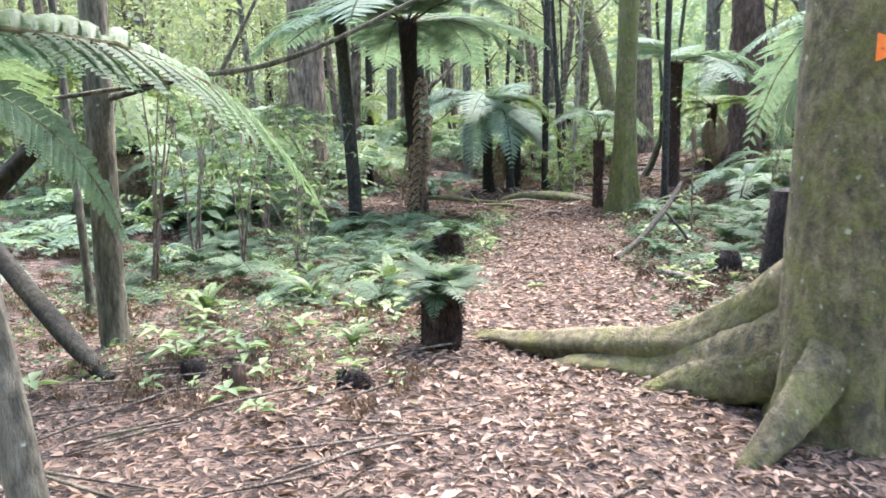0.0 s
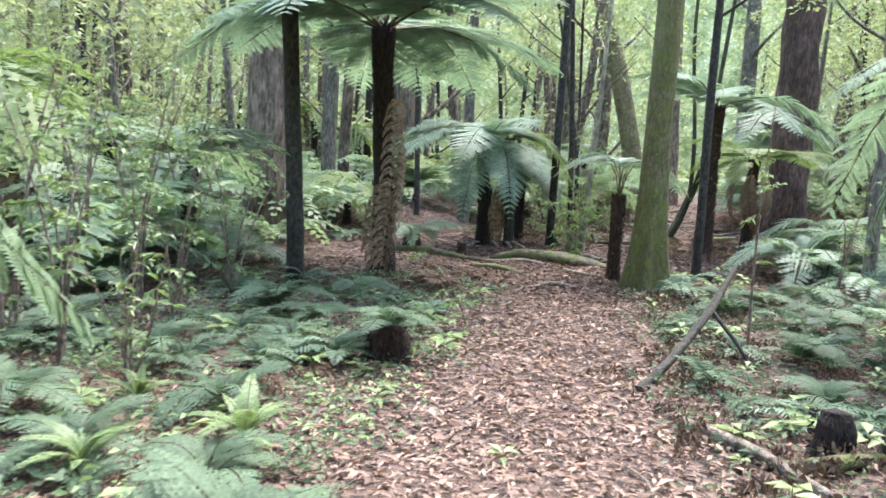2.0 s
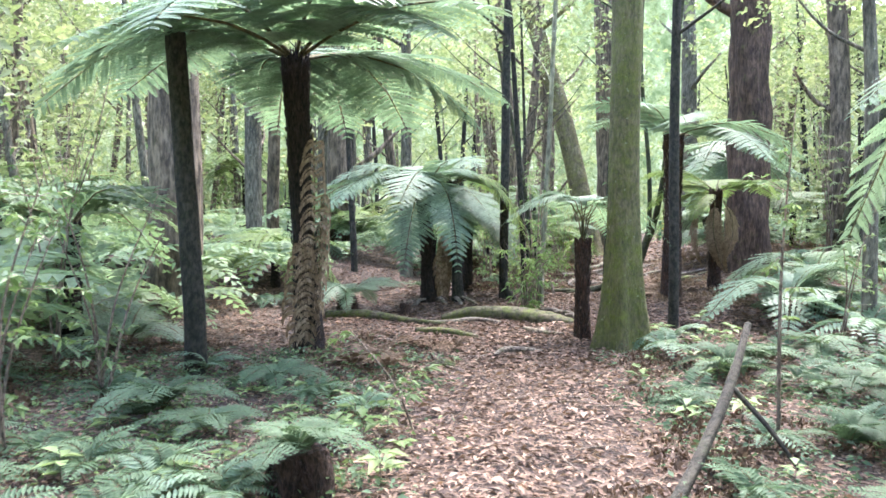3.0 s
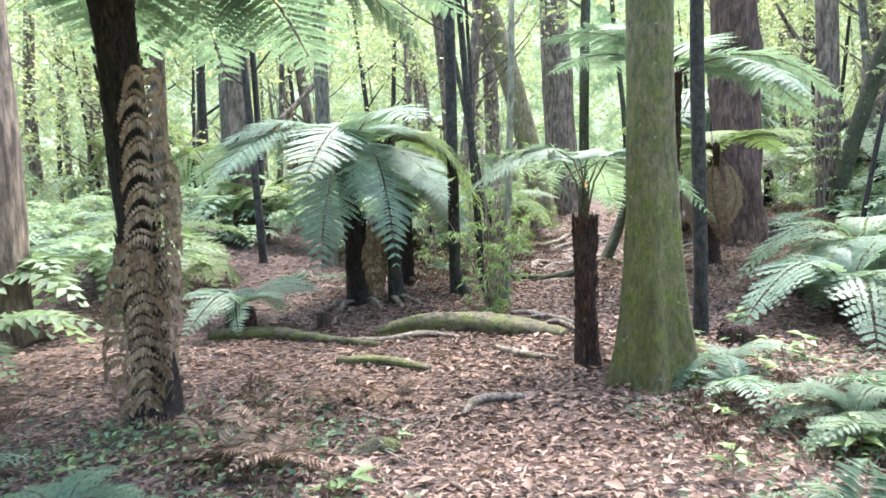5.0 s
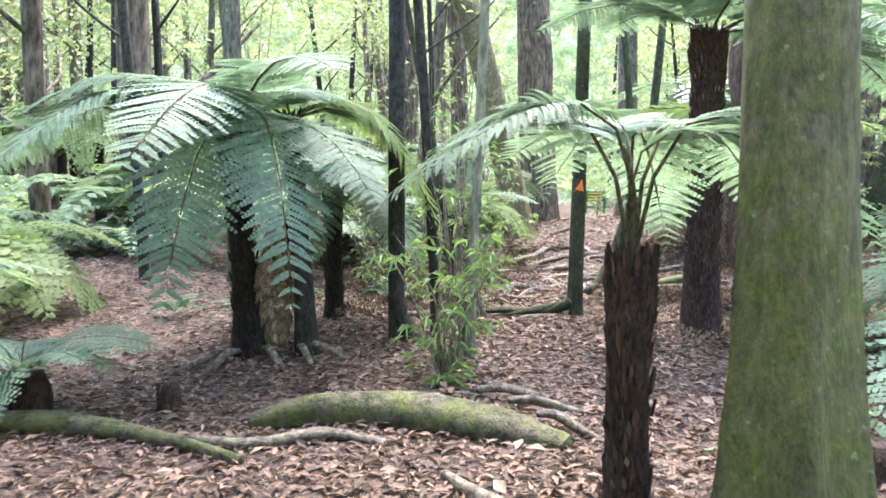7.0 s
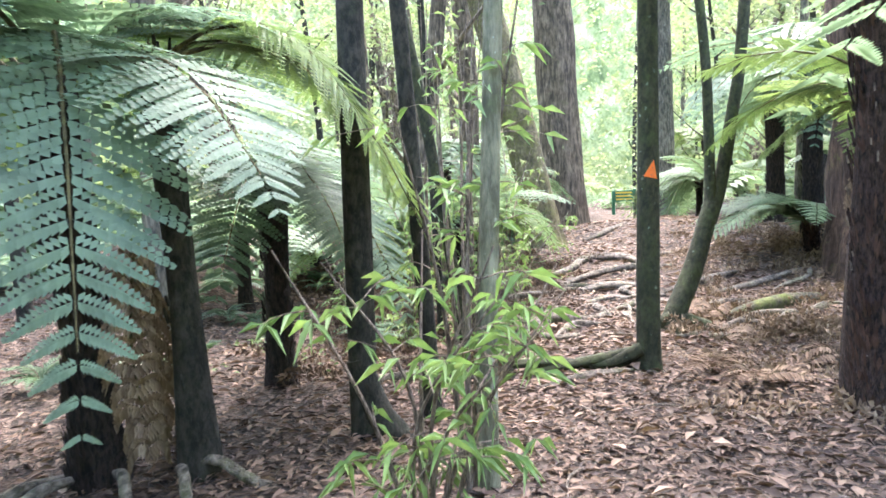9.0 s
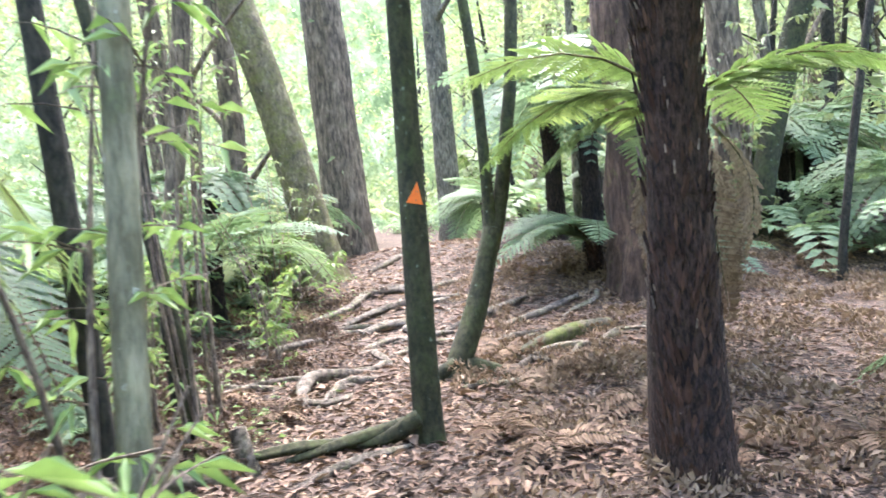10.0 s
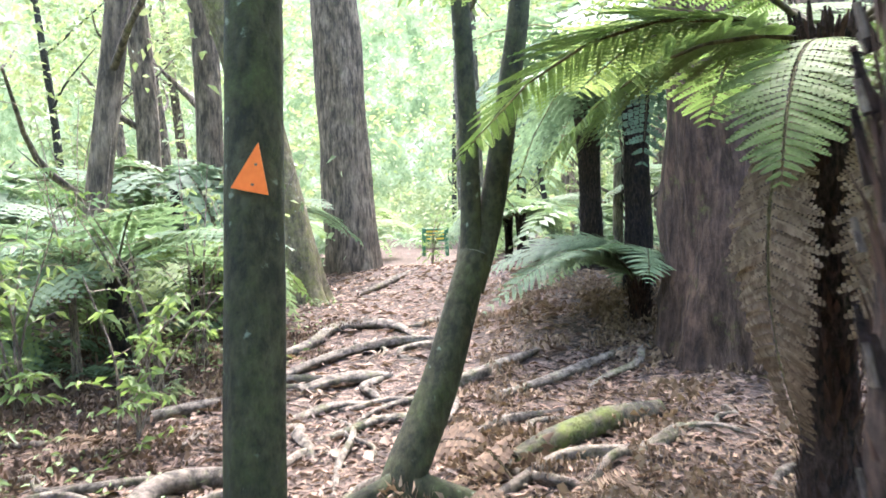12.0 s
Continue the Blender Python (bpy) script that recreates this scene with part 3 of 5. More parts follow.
def y_tree():
    """A tree that forks near the ground into two curved stems."""
    x, y = 5.44, 20.05
    t = thing("tree", x, y, gz(x, y), "forked dark green tree with curved twin stems", "tree", "trees of the wood")
    foot = Geo()
    tube(foot, [(0, 0, -0.1), (0.03, 0.03, 0.12), (0.26, 0.1, 0.55), (0.50, 0.16, 1.15)], [0.13, 0.1, 0.095, 0.08], 24, 20, 0.06, 3, (0.2, 0.8, 3))
    part("trunk", foot, GREENBARK, t)
    a = Geo()
    tube(a, [(0.44, 0.14, 0.95), (0.5, 0.2, 1.3), (0.52, 0.25, 1.95), (0.48, 0.25, 2.7), (0.34, 0.4, 5), (0.44, 0.4, 7.5)], [0.062, 0.054, 0.048, 0.045, 0.04, 0.03], 40, 14, 0.06, 5)
    part("stem", a, GREENBARK, t)
    b = Geo()
    tube(b, [(0.46, 0.15, 0.98), (0.61, 0.2, 1.35), (0.74, 0.2, 2.0), (0.82, 0.15, 2.7), (1.09, 0.3, 5), (1.34, 0.3, 7.5)], [0.068, 0.062, 0.056, 0.052, 0.045, 0.03], 40, 14, 0.06, 6)
    part("stem", b, GREENBARK, t)
    for pts, rr in (([(0.05, 0, 0.1), (0.3, -0.12, 0.03), (0.5, -0.2, -0.05)], [0.1, 0.06, 0.03]), ([(0, 0, 0.1), (-0.2, 0.1, 0.02), (-0.35, 0.25, -0.05)], [0.08, 0.05, 0.02])):
        q = Geo()
        tube(q, pts, rr, 10, 8, 0.1, 2)
        part("root", q, GREENBARK, t)
    for k, p in enumerate(((0.44, 0.4, 7.6), (1.34, 0.3, 7.5))):
        part("crown", CROWNS[k], CANOPY, t, at=Matrix.Translation(p))


y_tree()


def marker(at, size, face, spin, label):
    """A flat orange plastic triangle nailed to a trunk."""
    t = 0.004
    tri = [(-0.41 * size, -0.23 * size), (0.29 * size, -0.39 * size), (0.14 * size, 0.62 * size)]
    geo = Geo()
    v = [(a, -t, b) for a, b in tri] + [(a, t, b) for a, b in tri]
    geo.add(v, [[0, 1, 2], [5, 4, 3]]).add(v, [[0, 3, 4, 1], [1, 4, 5, 2], [2, 5, 3, 0]])
    ob = part("track_marker", geo, ORANGE, flat=True)
    ob.matrix_basis = Matrix.Translation(at) @ Euler((0, radians(spin), radians(face)), "XYZ").to_matrix().to_4x4()
    tagged(ob, label, "sign")
    for a, b in ((0.08 * size, 0.2 * size), (0.0, -0.18 * size)):
        q = Geo()
        tube(q, [(a, -t - 0.003, b), (a, t, b)], [0.004, 0.004], 2, 8, 0)
        part("nail", q, TWIG, ob)


marker((4.682, 18.832, 1.475), 0.135, -16, 0, "orange plastic triangle marker nailed to a slim trunk")
marker((1.96, 3.31, 1.83), 0.17, -28, 78, "orange plastic triangle marker on a thick mossy trunk")


# ---- tree ferns ----
def fern_trunk(t, r, h, mat, lean=(0, 0), stubs=0, seed=0, bulge=1.35, seg=16, flecks=0):
    """A fern's trunk of matted fibre, clad in the pointed bases of old fronds."""
    geo = Geo()
    n = max(18, int(h * 16))
    top = (lean[0], lean[1], h)
    line = tube(geo, [(0, 0, -0.1), (lean[0] * 0.35, lean[1] * 0.35, h * 0.4), (lean[0] * 0.9, lean[1] * 0.9, h * 0.85), top], [r * bulge, r * 1.05, r * 0.92, r * 0.9, r * 1.0, r * 1.15, r * 0.55], n, seg, 0.10, seed)
    part("trunk", geo, mat, t)
    g = np.random.default_rng(seed + 9)
    for count, skin, size, crown in ((stubs, mat, 1.0, False), (46, mat, min(1.6, 11 * r), True), (flecks, TWIG, 0.55, False)):
        if not count:
            continue
        q = Geo()
        for k in range(count):
            z = g.uniform(0.86, 0.99) if crown else g.uniform(0.05, 0.98)
            c = line[int(z * (n - 1))]
            a = g.uniform(0, 6.28)
            d = np.array([math.cos(a), math.sin(a), 0.0])
            s = c + d * r * (0.94 if size > 0.6 else 1.02)
            ln = g.uniform(0.05, 0.11) * size
            tube(q, [s, s + d * 0.02 * size + np.array([0, 0, ln])], [0.013 * min(size, 1.1), 0.006], 2, 4, 0, close=False)
        tagged(part("trunk_fibre", q, skin, t), kind="stuff")
    if mat in (PONGA, PONGABROWN) and stubs > 50:
        m = int(h * r * 4200)
        z, a = g.uniform(0.0, 0.97, m), g.uniform(0, 6.28, m)
        c = np.stack([np.interp(z, np.linspace(0, 1, n), line[:, k]) for k in range(3)], 1)
        rr = r * np.interp(z, np.linspace(0, 1, 7), [bulge, 1.05, 0.92, 0.9, 1.0, 1.15, 0.6])
        d = np.stack([np.cos(a), np.sin(a), np.zeros(m)], 1)
        q = Geo()
        leaves(q, c + d * (rr * 0.97)[:, None], d * g.uniform(0.05, 0.3, (m, 1)) + np.array([0, 0, 1.0]) + g.normal(0, 0.1, (m, 3)), d, g.uniform(0.05, 0.13, m), g.uniform(0.012, 0.027, m), -0.15, -0.02)
        tagged(part("frond_base", q, SCALEBROWN if mat is PONGABROWN else SCALEDARK, t), kind="stuff")
    return line[-1]


def tree_fern(x, y, r, h, n, length, label, mat=PONGA, kind="mid", green=FROND, lean=(0, 0), tilt=(5, 40), seed=0, stubs=60, dead=0, aims=None, z=None, shape="arch", flecks=0):
    base = gz(x, y) if z is None else z
    t = thing("tree_fern", x, y, base, label, "tree fern", "tree ferns of the wood")
    top = fern_trunk(t, r, h, mat, lean, stubs, seed, flecks=flecks)
    g = np.random.default_rng(seed + 77)
    for k in range(n):
        turn, up, ln = 360 * k / n + g.uniform(-14, 14), g.uniform(*tilt), length * g.uniform(0.8, 1.1)
        if aims:
            turn, up, ln = aims[k % len(aims)]
        add_frond(t, kind, green, Vector(top) - Vector((0, 0, 0.03)), turn, up, ln, k + seed, g.uniform(-12, 12), shape=shape)
    for k in range(dead):
        a = 360 * k / dead + g.uniform(-25, 25)
        p = Vector(top) + Vector((math.cos(radians(a)) * r, math.sin(radians(a)) * r, -0.05))
        add_frond(t, "far", DEAD, p, a, g.uniform(-75, -50), length * g.uniform(0.5, 0.8), k, g.uniform(-20, 20), "withered brown hanging frond")
    return t, top


def hanging_frond(owner, foot, length, turn, width=0.16, out=0.12, pairs=17, seed=0):
    """A withered frond that hangs down along a trunk, its leaflets curled into chevrons."""
    g = np.random.default_rng(seed)
    st, bl = Geo(), Geo()
    s = np.linspace(0, 1, 20)
    line = np.stack([out * (1.0 - 0.35 * s), 0.03 * np.sin(5 * s + seed), -length * s], 1)
    tube(st, line[::4], [0.012, 0.008, 0.004], 8, 6, 0.05)
    at = 0.06 + 0.92 * np.arange(pairs) / pairs
    P = np.stack([np.interp(at, s, line[:, k]) for k in range(3)], 1)
    for sg in (1, -1):
        for p, a in zip(P, at):
            w = width * (0.65 + 0.5 * math.sin(math.pi * a)) * g.uniform(0.8, 1.1)
            arc = [p, p + np.array([0.035, sg * w * 0.45, 0.035]), p + np.array([0.01, sg * w * 0.85, -0.02]), p + np.array([-0.03, sg * w * 1.0, -0.10])]
            steps = 12
            ln = spline(arc, steps)
            dv = unit(np.gradient(ln, axis=0))
            for s2 in (1, -1):
                leaves(bl, ln, dv * 0.4 + np.array([0.25, 0, -s2 * 0.9]), np.tile([1.0, 0, 0.2], (steps, 1)), 0.072 * (1 - 0.4 * np.linspace(0, 1, steps)), 0.03, 0.3, 0.3)
    m = Matrix.Translation(foot) @ Euler((0, 0, radians(turn))).to_matrix().to_4x4()
    part("withered_frond", bl.join(st).mesh("withered_frond", DEAD, mat2=STIPE), DEAD, owner, "curled brown hanging frond", at=m)


# the tall one with a skirt of withered fronds
t, top = tree_fern(-0.42, 13.1, 0.14, 3.32, 14, 2.9, "tall tree fern with brown skirt of withered fronds", PONGA, "fine", lean=(-0.13, 0.05), tilt=(-2, 14), seed=3, stubs=160, shape="flat")
for k, (a, z0, ln) in enumerate(((-52, 2.45, 2.42), (-5, 1.75, 1.74), (-92, 1.25, 1.25))):
    hanging_frond(t, (-0.04, 0, z0), ln, a, 0.18, 0.2 + 0.02 * (k == 2), int(ln * 6.5), k)
# the spreading one over the track
t, top = tree_fern(1.12, 17.65, 0.12, 1.95, 12, 1.75, "dark tree fern with broad arching bluish green fronds", PONGA, "fine", lean=(-0.08, -0.05), seed=6, stubs=120,
                   aims=[(-72, -6, 1.9), (-100, -2, 1.8), (-42, 0, 1.8), (-155, 14, 2.0), (5, 22, 1.7), (-95, 28, 1.9), (178, 10, 2.2), (40, 30, 1.6), (130, 30, 1.6), (90, 25, 1.6), (-58, 30, 1.9), (-172, 28, 1.8)])
hanging_frond(t, (0.2, 0.05, 1.2), 1.15, -70, 0.12, 0.13, 10, 9)
hanging_frond(t, (0.28, 0.1, 1.1), 1.0, -110, 0.12, 0.1, 9, 19)
tree_fern(1.63, 17.55, 0.085, 2.1, 5, 1.2, "dark leaning tree fern trunk in a cluster", DARKBARK, "fine", FRONDLIT, lean=(-0.1, 0.1), seed=7, stubs=10,
          aims=[(18, 2, 1.75), (52, 8, 1.5), (100, 15, 1.4), (-18, -6, 1.5), (150, 12, 1.4)])
tree_fern(1.95, 19.3, 0.10, 1.45, 9, 1.2, "dark tree fern behind the cluster", PONGA, "fine", seed=9,
          aims=[(-70, 2, 1.45), (-100, 6, 1.4), (-42, 4, 1.4), (-135, 10, 1.3), (-10, 12, 1.3), (40, 20, 1.2), (90, 25, 1.2), (175, 12, 1.4), (-82, 24, 1.3)])
# the broken one beside the track
t, top = tree_fern(2.88, 13.66, 0.088, 1.2, 8, 1.5, "short dark tree fern with few upright fronds", PONGABROWN, "fine", seed=10, stubs=90, shape="vase",
                   aims=[(-12, 22, 1.15), (28, 30, 1.2), (205, 28, 1.15), (165, 26, 1.2), (92, 40, 1.0), (60, 26, 1.2), (128, 42, 0.95), (-40, 40, 0.9)])
# brown-stemmed one at the bend
tree_fern(5.42, 17.48, 0.155, 2.9, 9, 2.3, "stout brown tree fern trunk with fibrous bark", PONGABROWN, "fine", seed=11, stubs=420, shape="flat", flecks=110,
          aims=[(0, 2, 2.3), (35, 10, 2.0), (100, 20, 1.7), (-30, 2, 2.3), (-65, 4, 2.2), (-100, 10, 2.0), (-140, 24, 1.9), (170, 30, 1.9), (135, 26, 1.9)])
t, top = tree_fern(6.82, 18.92, 0.11, 1.95, 9, 2.0, "tree fern with hanging withered fronds on the bank", PONGABROWN, "fine", FRONDLIT, seed=14, stubs=80, shape="flat",
                   aims=[(127, 2, 1.7), (165, -6, 1.3), (95, 12, 1.8), (205, -25, 0.95), (60, 12, 1.8), (25, 15, 1.8), (-20, 12, 1.7), (-65, 10, 1.6), (145, 24, 1.7)])
for k, (x, y, ln, a, up) in enumerate(((-0.36, -0.2, 1.35, -150, -78), (-0.14, -0.3, 1.5, -120, -82), (0.05, -0.25, 1.4, -80, -78))):
    add_frond(t, "fine", DEAD, (x, y, 1.75), a, up, ln, k, 25 - 16 * k, "withered brown hanging frond", "strap")
tree_fern(8.5, 22.3, 0.09, 0.3, 10, 1.45, "low fern clump with arching green fronds on the bank", PONGABROWN, "fine", FRONDPALE, seed=45, stubs=60,
          aims=[(150, 32, 1.45), (175, 28, 1.4), (128, 36, 1.3), (205, 30, 1.35), (235, 34, 1.2), (100, 30, 1.1), (60, 32, 1.1), (265, 35, 1.1), (320, 38, 1.0), (165, 40, 1.3)])
tree_fern(9.1, 23.1, 0.14, 2.3, 12, 2.0, "dark tree fern on the bank", PONGA, "mid", seed=15, tilt=(0, 25))
tree_fern(10.2, 25.6, 0.16, 2.3, 12, 2.0, "dark tree fern further up the bank", PONGA, "mid", seed=16, tilt=(0, 25))
tree_fern(5.6, 9.3, 0.14, 2.7, 12, 2.4, "tree fern with pale fronds over the track", PONGA, "fine", seed=18, tilt=(-15, 12))
t, top = tree_fern(-2.75, 3.45, 0.12, 1.95, 5, 1.6, "tree fern reaching over the low undergrowth", PONGA, "fine", FRONDPALE, seed=19, stubs=60,
                   aims=[(90, 22, 1.6), (140, 20, 1.6), (190, 20, 1.5), (240, 20, 1.5), (310, 10, 1.2)])
add_frond(t, "fine", FRONDPALE, Vector(top), 54, -5, 3.5, 0, 30, shape="strap")
add_frond(t, "fine", FRONDPALE, Vector(top), 38, -26, 1.7, 0, 40, shape="strap")
add_frond(t, "fine", FRONDLIT, Vector(top), 47, 30, 2.9, 0, 8, "yellow green frond", "strap")
tree_fern(-5.1, 12.7, 0.2, 1.35, 6, 1.4, "dead tree fern hung with a curtain of brown fronds", PONGA, "mid", FRONDPALE, seed=47, stubs=60, dead=18, tilt=(0, 25))
tree_fern(-4.2, 11.9, 0.17, 0.95, 5, 1.2, "dying tree fern hung with brown fronds", PONGA, "mid", FRONDDARK, seed=48, stubs=60, dead=14, tilt=(0, 25))


# ---- ground ferns ----
def ground_fern(x, y, n, length, label, kind="low", green=FROND, tilt=(25, 60), seed=0, lift=0.04, crown=False):
    t = thing("fern", x, y, gz(x, y), label, "fern", "low ferns")
    g = np.random.default_rng(seed + 300)
    if crown:
        q = Geo()
        tube(q, [(0, 0, -0.05), (0.02, 0, lift * 0.6), (0, 0, lift + 0.03)], [0.14, 0.13, 0.11], 10, 16, 0.3, seed)
        part("stump", q, PONGABROWN, t)
        q = Geo()
        for k in range(150):
            a, z = g.uniform(0, 6.28), g.uniform(0.1, 1.1) * lift
            d = np.array([math.cos(a), math.sin(a), 0])
            tube(q, [d * 0.12 + np.array([0, 0, z]), d * 0.175 + np.array([0, 0, z + g.uniform(-0.12, 0.05)])], [0.006, 0.002], 2, 4, 0, close=False)
        tagged(part("fibre", q, PONGABROWN, t), kind="stuff")
    for k in range(n):
        add_frond(t, kind, green, (0, 0, lift), 360 * k / n + g.uniform(-20, 20), g.uniform(*tilt), length * g.uniform(0.7, 1.1), k + seed, g.uniform(-15, 15))
    return t


hero_ferns = [(-0.5, 11.5, 8, 0.5, 0.05, False), (-0.02, 4.98, 26, 0.46, 0.33, True), (0.05, 8.75, 8, 0.5, 0.25, True), (-1.95, 7.0, 8, 0.55, 0.05, False), (-0.8, 7.4, 7, 0.6, 0.04, False), (-1.6, 8.3, 7, 0.5, 0.05, False),
              (-2.6, 8.9, 7, 0.6, 0.05, False), (-0.75, 9.9, 7, 0.45, 0.05, False), (0.0, 9.4, 7, 0.4, 0.05, False), (-1.2, 10.4, 8, 0.6, 0.1, False), (-0.55, 6.3, 7, 0.5, 0.03, False), (-1.3, 6.5, 7, 0.45, 0.03, False), (-0.2, 16.05, 9, 0.85, 0.28, True),
              (6.1, 14.75, 9, 1.4, 0.3, True), (3.85, 11.75, 10, 0.55, 0.08, False), (3.75, 13.05, 6, 0.5, 0.05, False), (3.6, 9.3, 8, 0.45, 0.05, False), (4.5, 10.6, 8, 0.5, 0.05, False),
              (3.2, 8.0, 7, 0.42, 0.05, False), (5.2, 12.4, 9, 0.65, 0.08, False), (7.2, 15.6, 9, 1.2, 0.1, False), (-3.2, 10.5, 9, 1.1, 0.05, False), (-2.6, 13.5, 8, 1.1, 0.05, False), (-3.9, 14.8, 9, 1.2, 0.05, False)]
for k, (x, y, n, ln, lift, cr) in enumerate(hero_ferns):
    ground_fern(x, y, n, ln, "leafy green fern growing on a dark stump" if cr else "spreading green fern on the leaf litter", "mid" if ln > 0.4 else "low", FRONDDARK if y < 12.5 else FROND, seed=k, lift=lift, crown=cr, tilt=(22, 72) if k == 1 else (28, 58) if y < 11 else (12, 45))
for k, (x, y, ln) in enumerate(((-1.92, 5.85, 0.42), (-0.5, 6.75, 0.42), (-1.15, 6.3, 0.36), (-0.62, 4.85, 0.26), (-1.35, 7.4, 0.3))):
    t = thing("fern", x, y, gz(x, y), "bright green hard fern with narrow upright fronds", "fern", "low ferns")
    for q in range(8):
        add_frond(t, "mid", LEAF, (0, 0, 0.03), 45 * q + 13 * k, 38 + 9 * ((q * 3 + k) % 4), ln * (0.8 + 0.1 * ((q + k) % 4)), q + k, shape="strap")
g = np.random.default_rng(22)
small = [ground_fern(-3.6 + 0.5 * k, 7.5 + 0.7 * k, 7, 0.5, "small green fern seedling in leaf litter", "low", (FRONDDARK, FROND, FRONDDARK)[k], seed=160 + k, tilt=(20, 55)) for k in range(3)]
for k in range(98):
    if k < 36:
        y = g.uniform(6.0, 12.5)
        x = path_x(y) - 1.0 - g.uniform(0, 1) ** 0.8 * 3.8
    elif k < 74:
        y = g.uniform(7.5, 13.0)
        x = path_x(y) + 1.2 + g.uniform(0, 2.8)
    else:
        y = g.uniform(19.5, 26)
        x = path_x(y) - 2.0 - g.uniform(0, 3)
    copy_thing(small[k % 3], Matrix.Translation((x, y, gz(x, y))) @ Euler((0, 0, g.uniform(0, 6.28))).to_matrix().to_4x4() @ Matrix.Scale(g.uniform(0.4, 0.95), 4))
for k, (x, y, h, ln) in enumerate(((1.4, 22.6, 0.9, 1.8), (3.0, 24.4, 0.6, 1.7), (2.2, 26.6, 1.3, 1.9), (4.2, 28.8, 1.2, 1.8), (-0.6, 23.8, 1.0, 1.8), (3.6, 31.0, 1.6, 2.0), (11.2, 29.5, 0.9, 1.8), (-1.9, 19.6, 0.7, 1.7), (12.5, 26.5, 1.2, 1.8), (7.2, 16.0, 0.6, 1.6), (13.2, 19.4, 1.0, 1.8), (13.4, 23.6, 1.2, 1.8),
                                  (4.2, 23.9, 0.9, 1.6), (5.0, 26.0, 0.8, 1.6), (5.6, 28.6, 1.0, 1.7), (6.6, 30.6, 1.3, 1.8), (9.3, 35.0, 1.0, 1.8), (11.5, 30.6, 0.9, 1.7), (14.6, 35.5, 1.2, 1.9), (10.4, 38.5, 1.4, 1.9))):
    tree_fern(x, y, 0.09, h, 10, ln, "tree fern with pale spreading fronds and short trunk", PONGA, "mid", (FRONDPALE, FRONDLIT)[k % 3 == 1], seed=200 + k, tilt=(0, 28), stubs=20, shape=("flat", "arch")[k % 2])
g = np.random.default_rng(21)
masters = [ground_fern(-4.2 - 1.1 * k, 9.0 + 2 * k, 8, 0.85, "low green fern in the undergrowth", "low", seed=60 + k, tilt=(15, 45)) for k in range(3)]
count = 0
while count < 150:
    x, y = g.uniform(-14, 22), g.uniform(3, 42)
    if abs(x - path_x(y)) < 2.6 + (1.5 if 12 < y < 24 else 0):
        continue
    copy_thing(masters[count % 3], Matrix.Translation((x, y, gz(x, y))) @ Euler((0, 0, g.uniform(0, 6.28))).to_matrix().to_4x4() @ Matrix.Scale(g.uniform(0.6, 1.5), 4))
    count += 1
count = 0
fern_master = [tree_fern(-7.0, 19.0, 0.12, 1.7, 11, 1.9, "slim tree fern with spreading pale fronds", PONGA, "far", FRONDPALE, seed=40, tilt=(-5, 25)),
               tree_fern(-6.0, 13.0, 0.13, 2.3, 11, 2.0, "slim tree fern with arching fronds", PONGA, "far", FRONDLIT, seed=41, tilt=(0, 30)),
               tree_fern(14.0, 24.0, 0.12, 1.3, 10, 1.8, "low tree fern among grey trunks", PONGA, "far", FRONDPALE, seed=42, tilt=(0, 35))]
while count < 60:
    x, y = g.uniform(-20, 30), g.uniform(8, 50)
    if abs(x - path_x(y)) < (4.2 if y < 28 else 2.5) or (y < 24 and -3 < x < 9):
        continue
    copy_thing(fern_master[count % 3][0], Matrix.Translation((x, y, gz(x, y))) @ Euler((0, 0, g.uniform(0, 6.28))).to_matrix().to_4x4() @ Matrix.Scale(g.uniform(0.8, 1.25), 4))
    count += 1


# ---- shrubs and saplings ----
def sapling(x, y, h, stems, n, leaf, label, mat=LEAF, seed=0, spread=0.5, low=0.25, wide=0.42, droop=0.25, name="sapling"):
    """Thin stems with side twigs, and leaves set along the twigs."""
    t = thing(name, x, y, gz(x, y), label, "shrub", "saplings and shrubs")
    g = np.random.default_rng(seed + 500)
    wood, fol = Geo(), Geo()
    per = max(4, n // (stems * 9))
    for s in range(stems):
        a = g.uniform(0, 6.28)
        tipx = np.array([math.cos(a) * spread * g.uniform(0.3, 1), math.sin(a) * spread * g.uniform(0.3, 1), h * g.uniform(0.75, 1.05)])
        ln = tube(wood, [(g.normal(0, 0.03), g.normal(0, 0.03), -0.05), tipx * np.array([0.3, 0.3, 0.5]) + g.normal(0, 0.04, 3), tipx], [0.008 + 0.004 * h, 0.003], 12, 4, 0.0)
        for b in range(9):
            u = low + (1 - low) * g.uniform(0, 1)
            p = ln[int(u * 11)]
            d = rand_dirs(1, -0.1, 0.5, g)[0]
            rl = g.uniform(0.15, 0.45) * (0.5 + 0.3 * h * 0.5)
            tw = tube(wood, [p, p + d * rl * 0.6, p + d * rl + np.array([0, 0, -0.12 * rl])], [0.004, 0.0015], 4, 3, 0.0, close=False)
            k = g.uniform(0.15, 1.0, per)
            q = np.stack([np.interp(k, np.linspace(0, 1, 4), tw[:, i]) for i in range(3)], 1)
            L = g.uniform(0.6, 1.15, per) * leaf
            leaves(fol, q, d * 0.5 + rand_dirs(per, -0.7, 0.25, g), unit(rand_dirs(per, 0.5, 1.0, g)), L, L * wide, 0.15, droop)
    part("stem", wood, TWIG, t)
    part("foliage", fol, mat, t)
    return t


